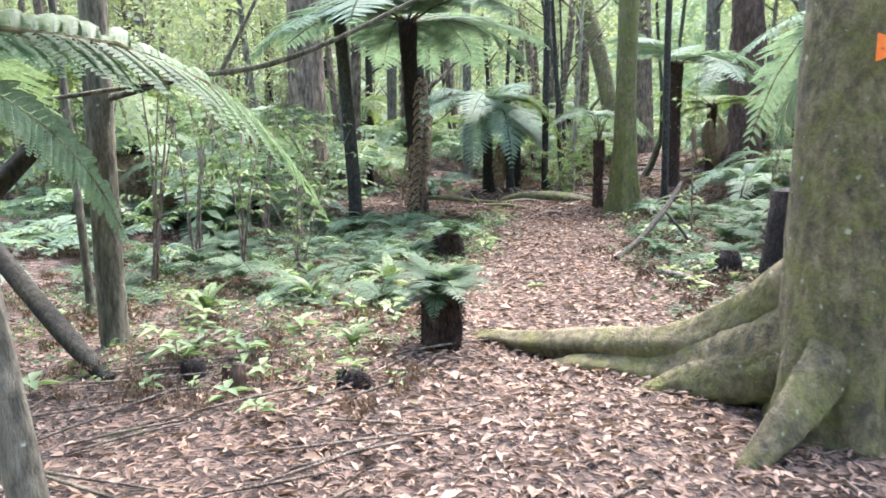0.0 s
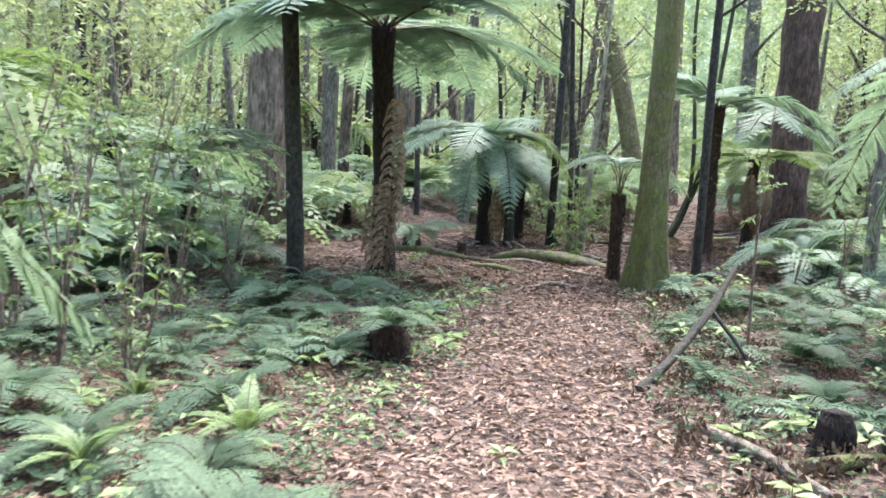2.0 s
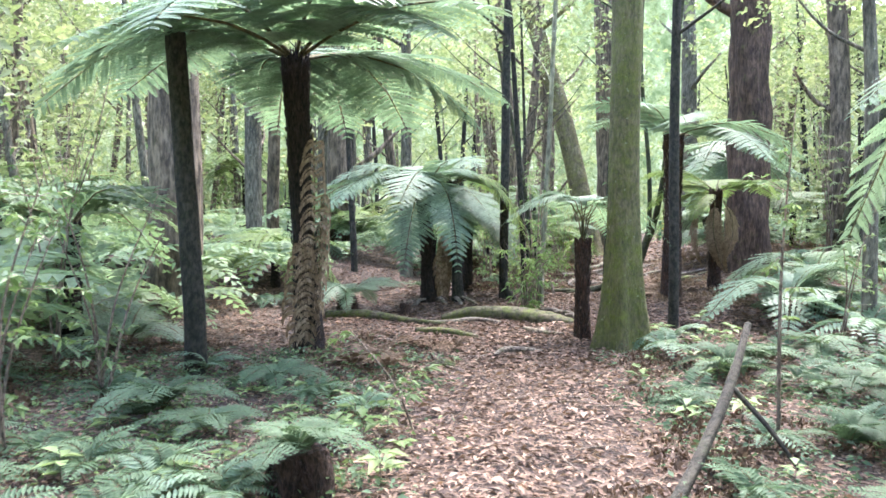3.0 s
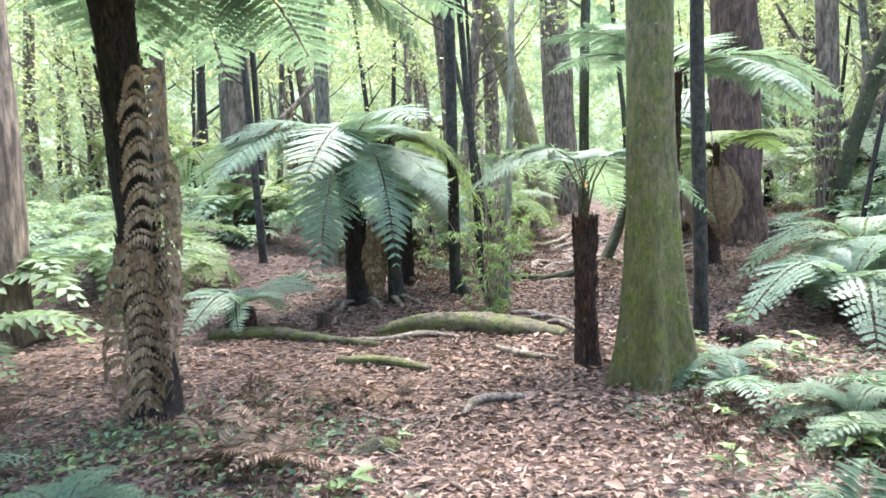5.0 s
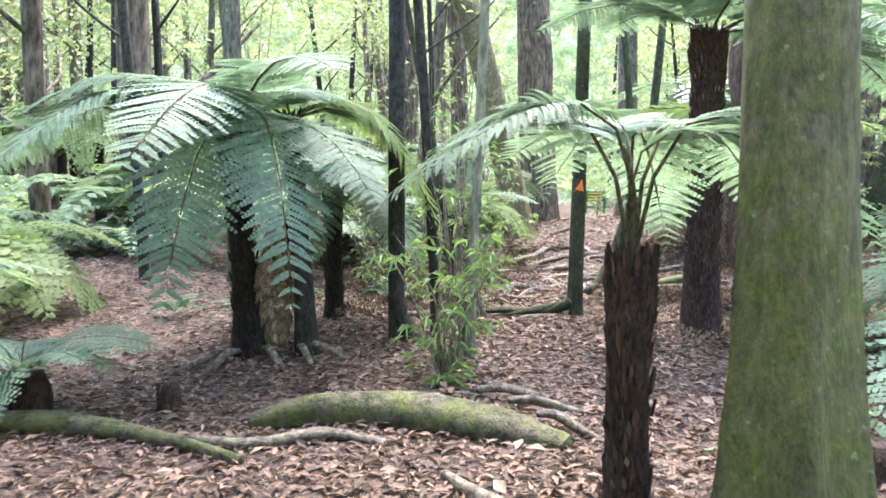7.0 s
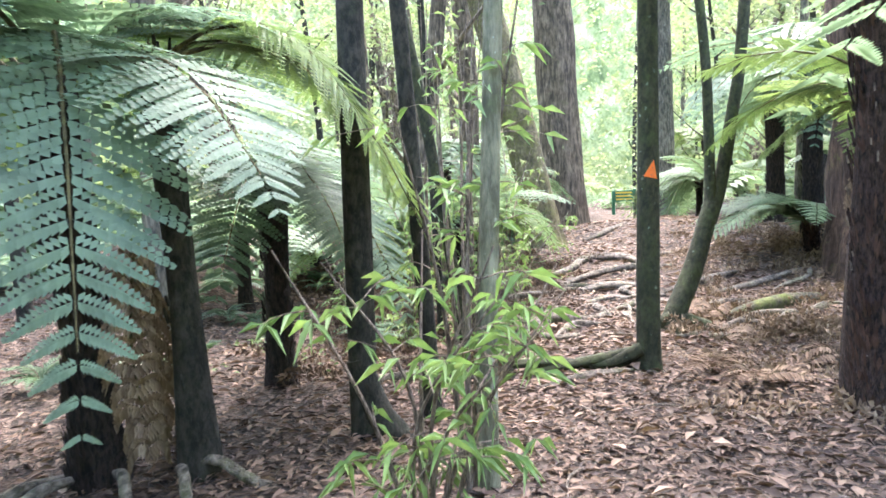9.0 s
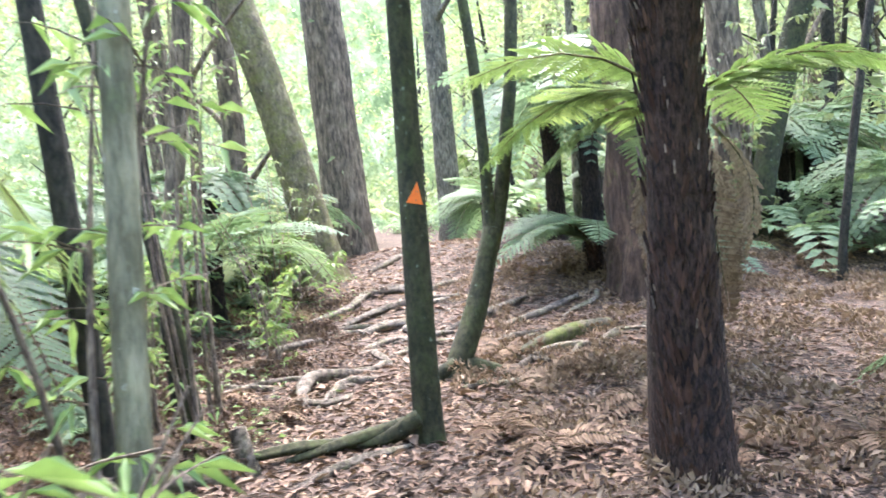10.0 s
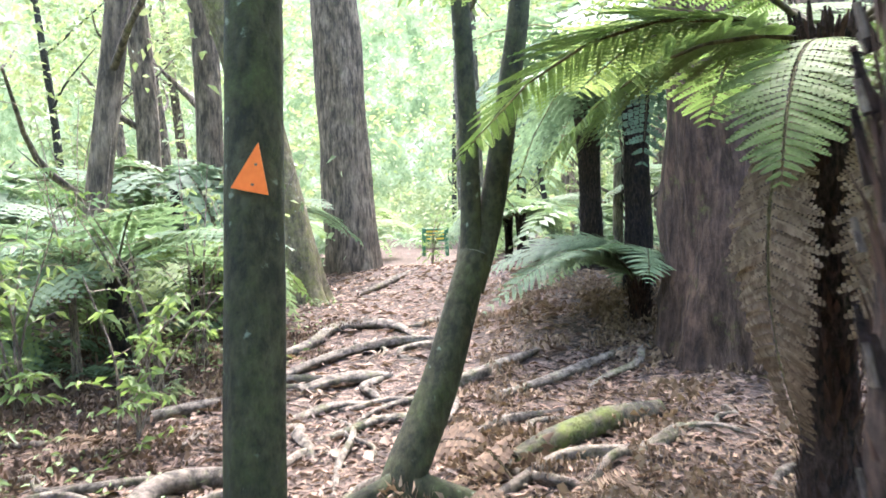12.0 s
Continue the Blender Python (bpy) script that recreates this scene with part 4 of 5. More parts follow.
sapling(2.6, 16.25, 1.2, 9, 470, 0.12, "bright green sapling with narrow drooping leaves", BRIGHT, 1, 0.66, 0.1, 0.17, 0.45)
for k, (x, y, h) in enumerate(((3.3, 21.9, 1.6), (3.9, 23.4, 1.8), (2.6, 21.0, 1.9), (5.2, 26.0, 1.2), (9.6, 30.2, 1.2), (4.9, 25.0, 0.9))):
    sapling(x, y, h, 4, 240, 0.10, "slender green sapling with small leaves", (BRIGHT, LEAF)[k % 2], 80 + k, 0.5, 0.2, 0.3, 0.3)
for k, (x, y, h) in enumerate(((3.0, 20.4, 1.1), (2.5, 21.6, 1.5), (3.6, 22.6, 1.3))):
    sapling(x, y, h, 5, 260, 0.11, "young shrub with yellow green leaves near roots", (FRONDLIT, LEAF)[k % 2], 120 + k, 0.6, 0.12, 0.3, 0.3)
for k, (x, y) in enumerate(((3.4, 19.7), (3.6, 20.3), (3.2, 20.2))):
    sapling(x, y, 3.2, 3, 150, 0.09, "tall thin bamboo-like sapling with sparse leaves", (BRIGHT, LEAF)[k % 2], 140 + k, 0.3, 0.08, 0.24, 0.35)
for k, (x, y, h) in enumerate(((4.5, 22.6, 1.7), (4.9, 24.0, 2.1), (5.5, 25.6, 2.3), (4.0, 24.8, 2.2), (5.9, 29.2, 2.0), (4.3, 21.5, 1.1), (12.6, 24.8, 1.8), (11.4, 24.3, 1.5), (14.0, 22.0, 1.8))):
    sapling(x, y, h, 4, 260, 0.10, "airy young shrub with yellow green leaves", (CANOPY, FRONDLIT)[k % 2], 150 + k, 0.7, 0.1, 0.36, 0.3)
sapling(2.9, 17.0, 2.4, 4, 140, 0.12, "tall thin sapling with sparse narrow leaves", BRIGHT, 2, 0.4, 0.3, 0.2, 0.4)
for k, (x, y, h, n) in enumerate(((-2.2, 8.1, 2.3, 430), (-2.9, 7.3, 2.5, 430), (-1.8, 9.2, 1.9, 380), (-2.3, 9.6, 2.4, 420), (-2.9, 8.6, 2.6, 420), (-3.3, 10.6, 2.8, 420), (-1.9, 11.0, 2.0, 260), (-1.5, 7.6, 1.2, 160), (-4.3, 9.4, 3.0, 420), (-3.0, 12.6, 2.6, 300))):
    sapling(x, y, h, 4, n, 0.085, "leafy broad-leaved shrub with slender stems", LEAF, 10 + k, 0.7)
for k, (x, y, h) in enumerate(((3.3, 9.6, 2.6), (5.6, 12.7, 1.8), (6.9, 13.6, 1.5), (4.3, 8.9, 1.4), (0.74, 9.8, 0.75))):
    sapling(x, y, h, 1 if k in (0, 4) else 3, 90, 0.075, "thin sapling with sparse leaves beside the track", LEAF, 30 + k, 0.5, 0.4)
g = np.random.default_rng(33)
shrub_masters = [sapling(-7 - k, 14 + k, 3.0 + 0.5 * k, 5, 480, 0.13, "tall green leafy shrub between the trunks", CANOPY if k % 2 else LEAF, 50 + k, 0.9, 0.12, name="shrub") for k in range(4)]
count = 0
while count < 112:
    x, y = g.uniform(-24, 36), g.uniform(6, 52)
    if abs(x - path_x(y)) < (5.0 if y < 26 else 3.0) or (y < 21 and -3.5 < x < 10) or (y > 22 and -5 < x < 5 and count % 3):
        continue
    copy_thing(shrub_masters[count % 4], Matrix.Translation((x, y, gz(x, y))) @ Euler((0, 0, g.uniform(0, 6.28))).to_matrix().to_4x4() @ Matrix.Scale(g.uniform(0.6, 1.6), 4))
    count += 1

# ---- the wood all round ----
g = np.random.default_rng(44)
tree_masters = []
for k in range(6):
    r, h = (0.10, 0.14, 0.12, 0.19, 0.08, 0.24)[k], (9, 11, 10, 12, 8, 12)[k]
    tree_masters.append(tree(-9 - 2 * k, 24 + 3 * k, r, ("slender grey tree of the deep wood", "straight grey brown tree of the deep wood", "dark slim tree of the deep wood", "stout grey tree of the deep wood", "thin dark tree of the deep wood", "large rough-barked tree of the deep wood")[k],
                             (GREYBARK, STRINGY, DARKBARK, GREYBARK, DARKBARK, STRINGY)[k], (g.uniform(-1, 1), g.uniform(-0.5, 0.5), h), bend=(g.uniform(-0.3, 0.3), 0), seed=70 + k, seg=10, rows=18, limbs=5, crown=1.1, low=0.25, reach_most=2.6, group="trees of the deep wood"))
# Added trees, unseen from the track; their crowns shade the floor at the start.
for x, y in ((-6.0, 3.6), (5.6, 4.6), (-5.2, 0.5), (5.8, 1.5), (-4.4, -2.6), (3.6, -3.4), (-7.2, 6.8), (7.6, 5.6), (0.4, -5.0)):
    copy_thing(tree_masters[int(abs(x * 7)) % 6], Matrix.Translation((x, y, gz(x, y) - 0.02)) @ Euler((0, 0, x)).to_matrix().to_4x4())
count = 0
while count < 170:
    ring = count % 5 == 4
    x, y = (g.uniform(-40, 48), g.uniform(-26, 56)) if ring else (g.uniform(-22, 34), g.uniform(17, 52))
    if abs(x - path_x(max(y, 0))) < (3.2 if y > 24 else 5.5) or (y < 23 and -6 < x < 13) or (-4 < y < 12 and -9 < x < 9):
        continue
    copy_thing(tree_masters[g.integers(0, 6)], Matrix.Translation((x, y, gz(x, y) - 0.02)) @ Euler((0, 0, g.uniform(0, 6.28))).to_matrix().to_4x4() @ Matrix.Scale(g.uniform(0.8, 1.2), 4))
    count += 1


def undergrowth():
    """Ferns that hide the floor further off, too many to count."""
    g = np.random.default_rng(91)
    geo = Geo()
    fr = [frond_geo(1.0, 13, 1, 0.25 + 0.1 * k, 0.4 + 0.1 * k, 0.27, 0.05, k)[1].v for k in range(3)]
    fr = [np.concatenate(f) for f in fr]
    n = 0
    while n < 610:
        x, y = g.uniform(-26, 36), g.uniform(10, 52)
        if (abs(x - path_x(y)) < (4.6 if y < 25 else 2.0) and not (y > 18.8 and x < path_x(y) - 3.2)) or (y < 18.8 and -1.2 < x < 9.5):
            continue
        n += 1
        s = g.uniform(0.8, 1.9)
        up = g.uniform(0.0, 0.6)
        for k in range(7):
            a = 6.283 * k / 7 + g.uniform(-0.4, 0.4)
            tl = g.uniform(0.2, 0.8)
            v = fr[k % 3] * s * g.uniform(0.7, 1.1)
            v = np.stack([v[:, 0] * math.cos(tl) - v[:, 2] * math.sin(tl), v[:, 1], v[:, 0] * math.sin(tl) + v[:, 2] * math.cos(tl)], 1)
            v = np.stack([v[:, 0] * math.cos(a) - v[:, 1] * math.sin(a) + x, v[:, 0] * math.sin(a) + v[:, 1] * math.cos(a) + y, np.maximum(v[:, 2], -up - 0.1) + gz(x, y) + up], 1)
            b = np.arange(len(v) // 4)[:, None] * 4
            geo.add(v, np.concatenate([b + [0, 1, 2], b + [0, 2, 3]]))
    tagged(part("undergrowth", geo, FRONDPALE), "pale green ferns carpeting the floor of the wood", "undergrowth", kind="stuff")


undergrowth()


def understorey():
    """The leaves of low boughs and saplings between the trunks."""
    g = np.random.default_rng(92)
    c, n = 1500, 74000
    x, y = g.uniform(-28, 40, c * 3), g.uniform(12, 50, c * 3)
    ok = (np.abs(x - path_x(y)) > np.where(y < 26, 6.5, np.where(y > 38, 0.0, 2.8))) & ~((y < 24) & (x > -4.5) & (x < 12))
    ok &= ~((x > -6) & (x < 5) & (g.uniform(0, 1, c * 3) < 0.6))
    x, y = x[ok][:c], y[ok][:c]
    cen = np.stack([x, y, ground_z(x, y) + 0.6 + 7.5 * g.uniform(0, 1, len(x))], 1)
    k = g.integers(0, len(x), n)
    p = cen[k] + g.normal(0, 1, (n, 3)) * np.array([0.65, 0.65, 0.3])
    L = g.uniform(0.12, 0.26, n)
    geo = Geo()
    leaves(geo, p, rand_dirs(n, -0.6, 0.3, g), unit(rand_dirs(n, 0.2, 1, g)), L, L * 0.55, 0.15, 0.2)
    tagged(part("understorey_leaves", geo, CANOPY), "yellow green leaves of low boughs between trunks", "foliage", kind="stuff")


understorey()


def far_woods():
    """The foliage beyond, too far off to count."""
    g = np.random.default_rng(90)
    n, c = 66000, 2600
    a = g.uniform(0, 2 * np.pi, c)
    rad = g.uniform(34, 58, c)
    cen = np.stack([4 + rad * np.cos(a), 16 + rad * np.sin(a), 0.5 + 13 * g.uniform(0, 1, c) ** 1.3], 1)
    k = g.integers(0, c, n)
    p = cen[k] + g.normal(0, 1, (n, 3)) * np.array([0.9, 0.9, 0.5])
    p[:, 2] = np.maximum(p[:, 2], 0.2)
    geo = Geo()
    L = g.uniform(0.25, 0.5, n)
    leaves(geo, p, rand_dirs(n, -0.6, 0.4, g), unit(rand_dirs(n, 0, 1, g)), L, L * 0.55, 0.15, 0.2)
    tagged(part("far_foliage", geo, CANOPY), "yellow green foliage of the woods beyond", "foliage", kind="stuff")


far_woods()


def backdrop():
    """A painted ring of woodland beyond sixty metres, faintly glowing, pale where sky would show."""
    n = 72
    a = np.linspace(0, 2 * np.pi, n, endpoint=False)
    v = np.concatenate([np.stack([4 + 64 * np.cos(a), 16 + 64 * np.sin(a), np.full(n, z)], 1) for z in (-3.0, 24.0)])
    v[n:, 2] += 3 * np.sin(5 * a) + 2 * np.sin(11 * a + 1)
    i = np.arange(n)
    geo = Geo().add(v, np.stack([i, (i + 1) % n, (i + 1) % n + n, i + n], 1))
    tagged(part("backdrop", geo, DISTANCE), "painted green woodland in the distance with a faint glow", "backdrop", kind="structure")


backdrop()


# ---- logs, stumps, branches and roots on the floor ----
def limb_on_floor(name, pts, radii, mat, label, category, n=26, seg=12, rough=0.12, seed=0, twigs=()):
    x, y = pts[0][:2]
    base = gz(x, y)
    q = Geo()
    tube(q, [(px - x, py - y, gz(px, py) - base + pz) for px, py, pz in pts], radii, n, seg, rough, seed)
    ob = part(name, q, mat)
    ob.location = (x, y, base)
    tagged(ob, label, category)
    for tp, tr in twigs:
        q = Geo()
        tube(q, [(px - x, py - y, gz(px, py) - base + pz) for px, py, pz in tp], tr, 10, 6, 0.1, seed + 1)
        part("twig", q, mat, ob)
    return ob


limb_on_floor("mossy_log", [(1.25, 15.75, 0.02), (1.7, 15.65, 0.07), (2.3, 15.45, 0.07), (2.75, 15.15, 0.05), (3.05, 14.8, -0.01)], [0.06, 0.11, 0.125, 0.12, 0.08], LOGMOSS, "curved fallen log covered in green moss", "log", 40, 18, 0.1, 1)
limb_on_floor("log", [(0.83, 14.42, 0.04), (1.2, 14.25, 0.05), (1.6, 14.02, 0.03)], [0.05, 0.055, 0.045], LOGMOSS, "short mossy log lying in leaf litter", "log", 18, 12, 0.1, 2)
limb_on_floor("branch", [(0.9, 15.55, 0.03), (1.3, 15.3, 0.04), (1.7, 15.3, 0.05), (2.05, 15.1, 0.03)], [0.025, 0.035, 0.04, 0.025], ROOT, "grey fallen branch lying in leaf litter", "branch", seed=3)
limb_on_floor("branch", [(-0.5, 15.9, 0.06), (0.1, 15.75, 0.06), (0.75, 15.5, 0.05), (1.25, 15.0, 0.02)], [0.07, 0.075, 0.04, 0.03], LOGMOSS, "mossy fallen branch under a fern", "branch", seed=4)
limb_on_floor("branch", [(1.65, 12.62, 0.02), (1.78, 12.85, 0.05), (2.0, 12.9, 0.05), (2.25, 13.0, 0.02)], [0.02, 0.035, 0.035, 0.02], ROOT, "short dark crooked stick on the track", "branch", seed=5)
limb_on_floor("branch", [(2.3, 14.6, 0.02), (2.45, 14.2, 0.04), (2.7, 13.9, 0.03)], [0.03, 0.035, 0.02], ROOT, "dark rotting stick beside a short fern", "branch", seed=6)
limb_on_floor("branch", [(1.95, 8.2, 0.0), (2.35, 8.75, 0.17), (2.85, 9.45, 0.45), (3.25, 10.05, 0.76)], [0.04, 0.036, 0.032, 0.026], DARKBARK, "dark dead branch leaning up from the litter", "branch", seed=7,
              twigs=[([(2.85, 9.45, 0.45), (3.0, 9.2, 0.2), (3.1, 9.0, 0.0)], [0.02, 0.012])])
limb_on_floor("branch", [(2.0, 7.6, 0.02), (2.3, 7.1, 0.05), (2.5, 6.6, 0.03), (2.6, 6.2, 0.02)], [0.03, 0.04, 0.035, 0.02], ROOT, "crooked fallen branch beside the track", "branch", seed=8)
limb_on_floor("branch", [(2.4, 6.9, 0.03), (2.8, 6.95, 0.06), (3.2, 7.2, 0.02)], [0.04, 0.045, 0.02], LOGMOSS, "mossy branch in the litter", "branch", seed=9)
limb_on_floor("branch", [(-3.5, 5.45, 0.9), (-2.95, 5.05, 0.53), (-2.45, 4.7, 0.2), (-2.1, 4.45, 0.0)], [0.06, 0.06, 0.055, 0.04], DARKBARK, "dead branch slanting down to the floor", "branch", seed=10)
limb_on_floor("branch", [(-3.3, 4.8, 0.9), (-3.0, 5.0, 1.2), (-2.6, 5.1, 1.62)], [0.08, 0.075, 0.06], DARKBARK, "broken dark branch leaning up", "branch", seed=11,
              twigs=[([(-3.3, 4.8, 0.9), (-3.45, 4.7, 0.45), (-3.6, 4.6, 0.0)], [0.08, 0.075])])
arch = limb_on_floor("branch", [(-2.47, 5.3, 1.75), (-1.75, 5.2, 1.86), (-1.2, 5.2, 1.95), (-0.7, 5.3, 2.15), (-0.15, 5.4, 2.4), (0.6, 5.6, 2.7)], [0.022, 0.018, 0.016, 0.015, 0.012, 0.008], GREYBARK, "dead lichen-covered branch arching from a trunk", "branch", seed=12,
                     twigs=[([(-1.5, 5.2, 1.9), (-1.35, 5.25, 2.2), (-1.15, 5.3, 2.6)], [0.018, 0.01]), ([(-1.75, 5.2, 1.86), (-2.0, 5.0, 1.8), (-3.3, 4.7, 1.65)], [0.022, 0.012])])
limb_on_floor("log", [(6.2, 20.38, 0.02), (6.45, 20.45, 0.05), (6.9, 20.55, 0.07), (7.35, 20.62, 0.02)], [0.05, 0.075, 0.08, 0.06], LOGMOSS, "mossy log on the bank under dead fronds", "log", 26, 16, 0.1, 13)
root_lines = [
    ([(5.05, 20.95, 0.0), (4.75, 20.9, 0.05), (4.45, 20.75, 0.08), (4.28, 20.45, 0.05), (4.25, 20.2, -0.02)], 0.06),
    ([(4.95, 20.5, 0.0), (4.65, 20.5, 0.04), (4.4, 20.25, 0.0)], 0.04),
    ([(5.3, 23.9, 0.03), (5.9, 24.2, 0.05), (6.3, 24.55, 0.07), (6.8, 24.3, 0.05), (6.95, 23.8, 0.0)], 0.06),
    ([(5.5, 23.2, 0.03), (6.0, 23.45, 0.05), (6.6, 23.6, 0.06), (7.2, 23.5, 0.01)], 0.05),
    ([(5.5, 22.6, 0.02), (5.9, 22.75, 0.05), (6.3, 22.7, 0.02)], 0.05),
    ([(7.4, 27.6, 0.02), (7.9, 27.8, 0.05), (8.6, 28.3, 0.02)], 0.055),
    ([(5.6, 20.2, 0.02), (5.85, 20.8, 0.04), (6.3, 21.4, 0.04), (6.5, 22.1, 0.02)], 0.03),
    ([(5.9, 20.0, 0.02), (6.4, 20.2, 0.05), (6.8, 20.1, 0.02)], 0.035),
    ([(6.2, 21.9, 0.02), (6.8, 22.0, 0.06), (7.5, 22.4, 0.03)], 0.05),
    ([(5.2, 20.3, 0.0), (5.35, 20.8, 0.03), (5.6, 21.4, 0.03), (5.6, 22.0, 0.0)], 0.025),
    ([(6.6, 21.5, 0.02), (7.3, 21.7, 0.05), (8.0, 21.8, 0.02)], 0.04),
    ([(3.75, 18.6, 0.01), (4.1, 18.72, 0.03), (4.5, 18.8, 0.02)], 0.025),
    ([(3.9, 22.1, 0.02), (4.6, 22.3, 0.05), (5.3, 22.6, 0.02)], 0.035),
    ([(5.5, 19.75, 0.02), (5.75, 19.6, 0.05), (6.1, 19.75, 0.02)], 0.03),
    ([(6.0, 20.7, 0.01), (6.4, 20.95, 0.05), (6.9, 21.0, 0.02)], 0.03),
]
g = np.random.default_rng(83)
for k in range(34):
    x, y = g.uniform(4.1, 7.6), g.uniform(19.4, 24.6)
    a, ln = g.choice([0.15, 0.35, 2.9, 3.3, 1.2]) + g.normal(0, 0.25), g.uniform(0.5, 1.3)
    d, sd = np.array([math.cos(a), math.sin(a)]), np.array([-math.sin(a), math.cos(a)])
    bends = g.normal(0, 0.09, 5)
    root_lines.append(([(x + d[0] * ln * u + sd[0] * w, y + d[1] * ln * u + sd[1] * w, h) for u, w, h in zip((0, 0.25, 0.5, 0.75, 1.0), bends, (-0.03, 0.025, 0.04, 0.02, -0.03))], g.uniform(0.015, 0.04)))
for x, y, dx, dy in ((1.0, 17.5, -0.55, -0.35), (1.05, 17.45, -0.3, -0.5), (1.25, 17.45, 0.2, -0.4), (1.55, 17.4, 0.15, -0.4), (1.6, 17.5, 0.45, -0.15), (2.9, 15.5, 0.6, -0.15), (2.75, 15.75, 0.7, 0.1), (3.0, 15.2, 0.35, -0.3)):
    root_lines.append(([(x, y, 0.1), (x + dx * 0.3, y + dy * 0.25, 0.1), (x + dx * 0.6, y + dy * 0.75, 0.04), (x + dx, y + dy, -0.03)], 0.03))
for k, (pts, rr) in enumerate(root_lines):
    limb_on_floor("tree_root", pts, [rr * 0.7, rr, rr, rr * 0.5], ROOT, "bare gnarled root snaking across the track", "root", 40, 12, 0.2, 60 + k)


limb_on_floor("log", [(3.68, 19.15, 0.03), (3.45, 19.12, 0.04), (3.05, 19.15, 0.04), (2.6, 19.05, 0.02)], [0.05, 0.055, 0.06, 0.045], ROOT, "broken log with an upright stub in the litter", "log", 30, 14, 0.14, 91,
              twigs=[([(3.63, 19.14, 0.0), (3.62, 19.17, 0.14), (3.6, 19.22, 0.27)], [0.055, 0.05])])
limb_on_floor("mossy_branch", [(1.05 - 0.12, 12.07, 0.02), (1.05, 12.07 + 0.02, 0.05), (1.05 + 0.13, 12.07 + 0.04, 0.02)], [0.03, 0.05, 0.03], LOGMOSS, "short mossy branch end in the litter", "branch", 14, 14, 0.12, 92)


def stump(x, y, r, h, label, mat=PONGA, seed=0, name="stump"):
    t = thing(name, x, y, gz(x, y), label, "stump", "stumps")
    q = Geo()
    tube(q, [(0, 0, -0.06), (0.02, 0.0, h * 0.5), (0.03, 0.02, h)], [r * 1.25, r * 1.05, r, r * 0.75], 20, 22, 0.16, seed)
    part("trunk", q, mat, t)
    q = Geo()
    g = np.random.default_rng(seed)
    for k in range(60):
        a, z = g.uniform(0, 6.28), g.uniform(0.02, 1.0) * h
        d = np.array([math.cos(a), math.sin(a), 0])
        tube(q, [d * r * 0.9 + np.array([0, 0, z]), d * r * 1.18 + np.array([0, 0, z + g.uniform(-0.05, 0.03)])], [0.009, 0.003], 2, 4, 0, close=False)
    tagged(part("fibre", q, mat, t), kind="stuff")


stump(3.3, 7.15, 0.16, 0.85, "black rotten fern stump beside the track", PONGA, 1)
stump(2.78, 7.15, 0.10, 0.28, "short black stump with moss", PONGA, 2)
stump(-1.25, 4.18, 0.05, 0.17, "small mossy stump in leaf litter", BROWNTRUNK, 3)
stump(-0.55, 4.18, 0.075, 0.07, "low dark stump in leaf litter", PONGA, 4)
stump(-1.6, 4.5, 0.06, 0.1, "low dark stump beside a small stump", PONGA, 5)
stump(0.02, 8.95, 0.17, 0.26, "rotten dark log end with ferns", PONGABROWN, 6)
stump(0.68, 16.1, 0.06, 0.18, "small brown stump beside a mossy branch", PONGABROWN, 7)
stump(4.5, 14.15, 0.16, 0.14, "reddish rotten stump near a slender tree", PONGABROWN, 8)

def seedling(x, y, seed):
    """A few broad young leaves on a short stem."""
    t = thing("seedling", x, y, gz(x, y), "small bright green seedling sprouting from leaf litter", "plant", "seedlings")
    g = np.random.default_rng(seed)
    q = Geo()
    h = g.uniform(0.06, 0.2)
    tube(q, [(0, 0, -0.02), (0.01, 0, h)], [0.004, 0.002], 3, 4, 0)
    part("stem", q, TWIG, t)
    n = int(g.integers(5, 10))
    one = Geo()
    a = np.arange(n) * 2.4
    leaves(one, np.stack([np.zeros(n), np.zeros(n), h * g.uniform(0.4, 1, n)], 1), np.stack([np.cos(a), np.sin(a), g.uniform(0.1, 0.6, n)], 1), np.tile([0, 0, 1.0], (n, 1)), g.uniform(0.08, 0.15, n), g.uniform(0.03, 0.06, n), 0.1, 0.25)
    part("foliage", one, LEAF, t)
    return t


sprouts = [seedling((-0.62, -0.1, 1.17, 0.88)[k], (5.2, 8.35, 12.16, 6.9)[k], k) for k in range(4)]
g = np.random.default_rng(61)
for k in range(130):
    if k < 80:
        y = g.uniform(3.6, 11.5)
        x = path_x(y) - 0.75 - abs(g.normal(0, 1.5))
    else:
        y = g.uniform(5.5, 15.0)
        x = path_x(y) + 1.1 + abs(g.normal(0, 1.2))
    copy_thing(sprouts[k % 4], Matrix.Translation((x, y, gz(x, y))) @ Euler((0, 0, g.uniform(0, 6.28))).to_matrix().to_4x4() @ Matrix.Scale(g.uniform(0.6, 1.6), 4))
for k, (x, y) in enumerate(((1.0, 13.35), (1.25, 13.15), (0.75, 13.2), (0.15, 12.0), (0.4, 12.2), (0.05, 12.35), (0.5, 11.85), (0.3, 12.5), (4.0, 20.0), (3.7, 20.6), (3.3, 19.6), (4.1, 21.6), (3.2, 20.9), (5.0, 18.6), (5.1, 18.2), (5.9, 18.4), (6.2, 19.6), (5.7, 16.6), (6.3, 17.2))):
    ground_fern(x, y, 7, 0.3 + 0.04 * (k % 4), "dry brown fern tuft in leaf litter", "low", ROTTEN, (15, 50), 400 + k, 0.02)

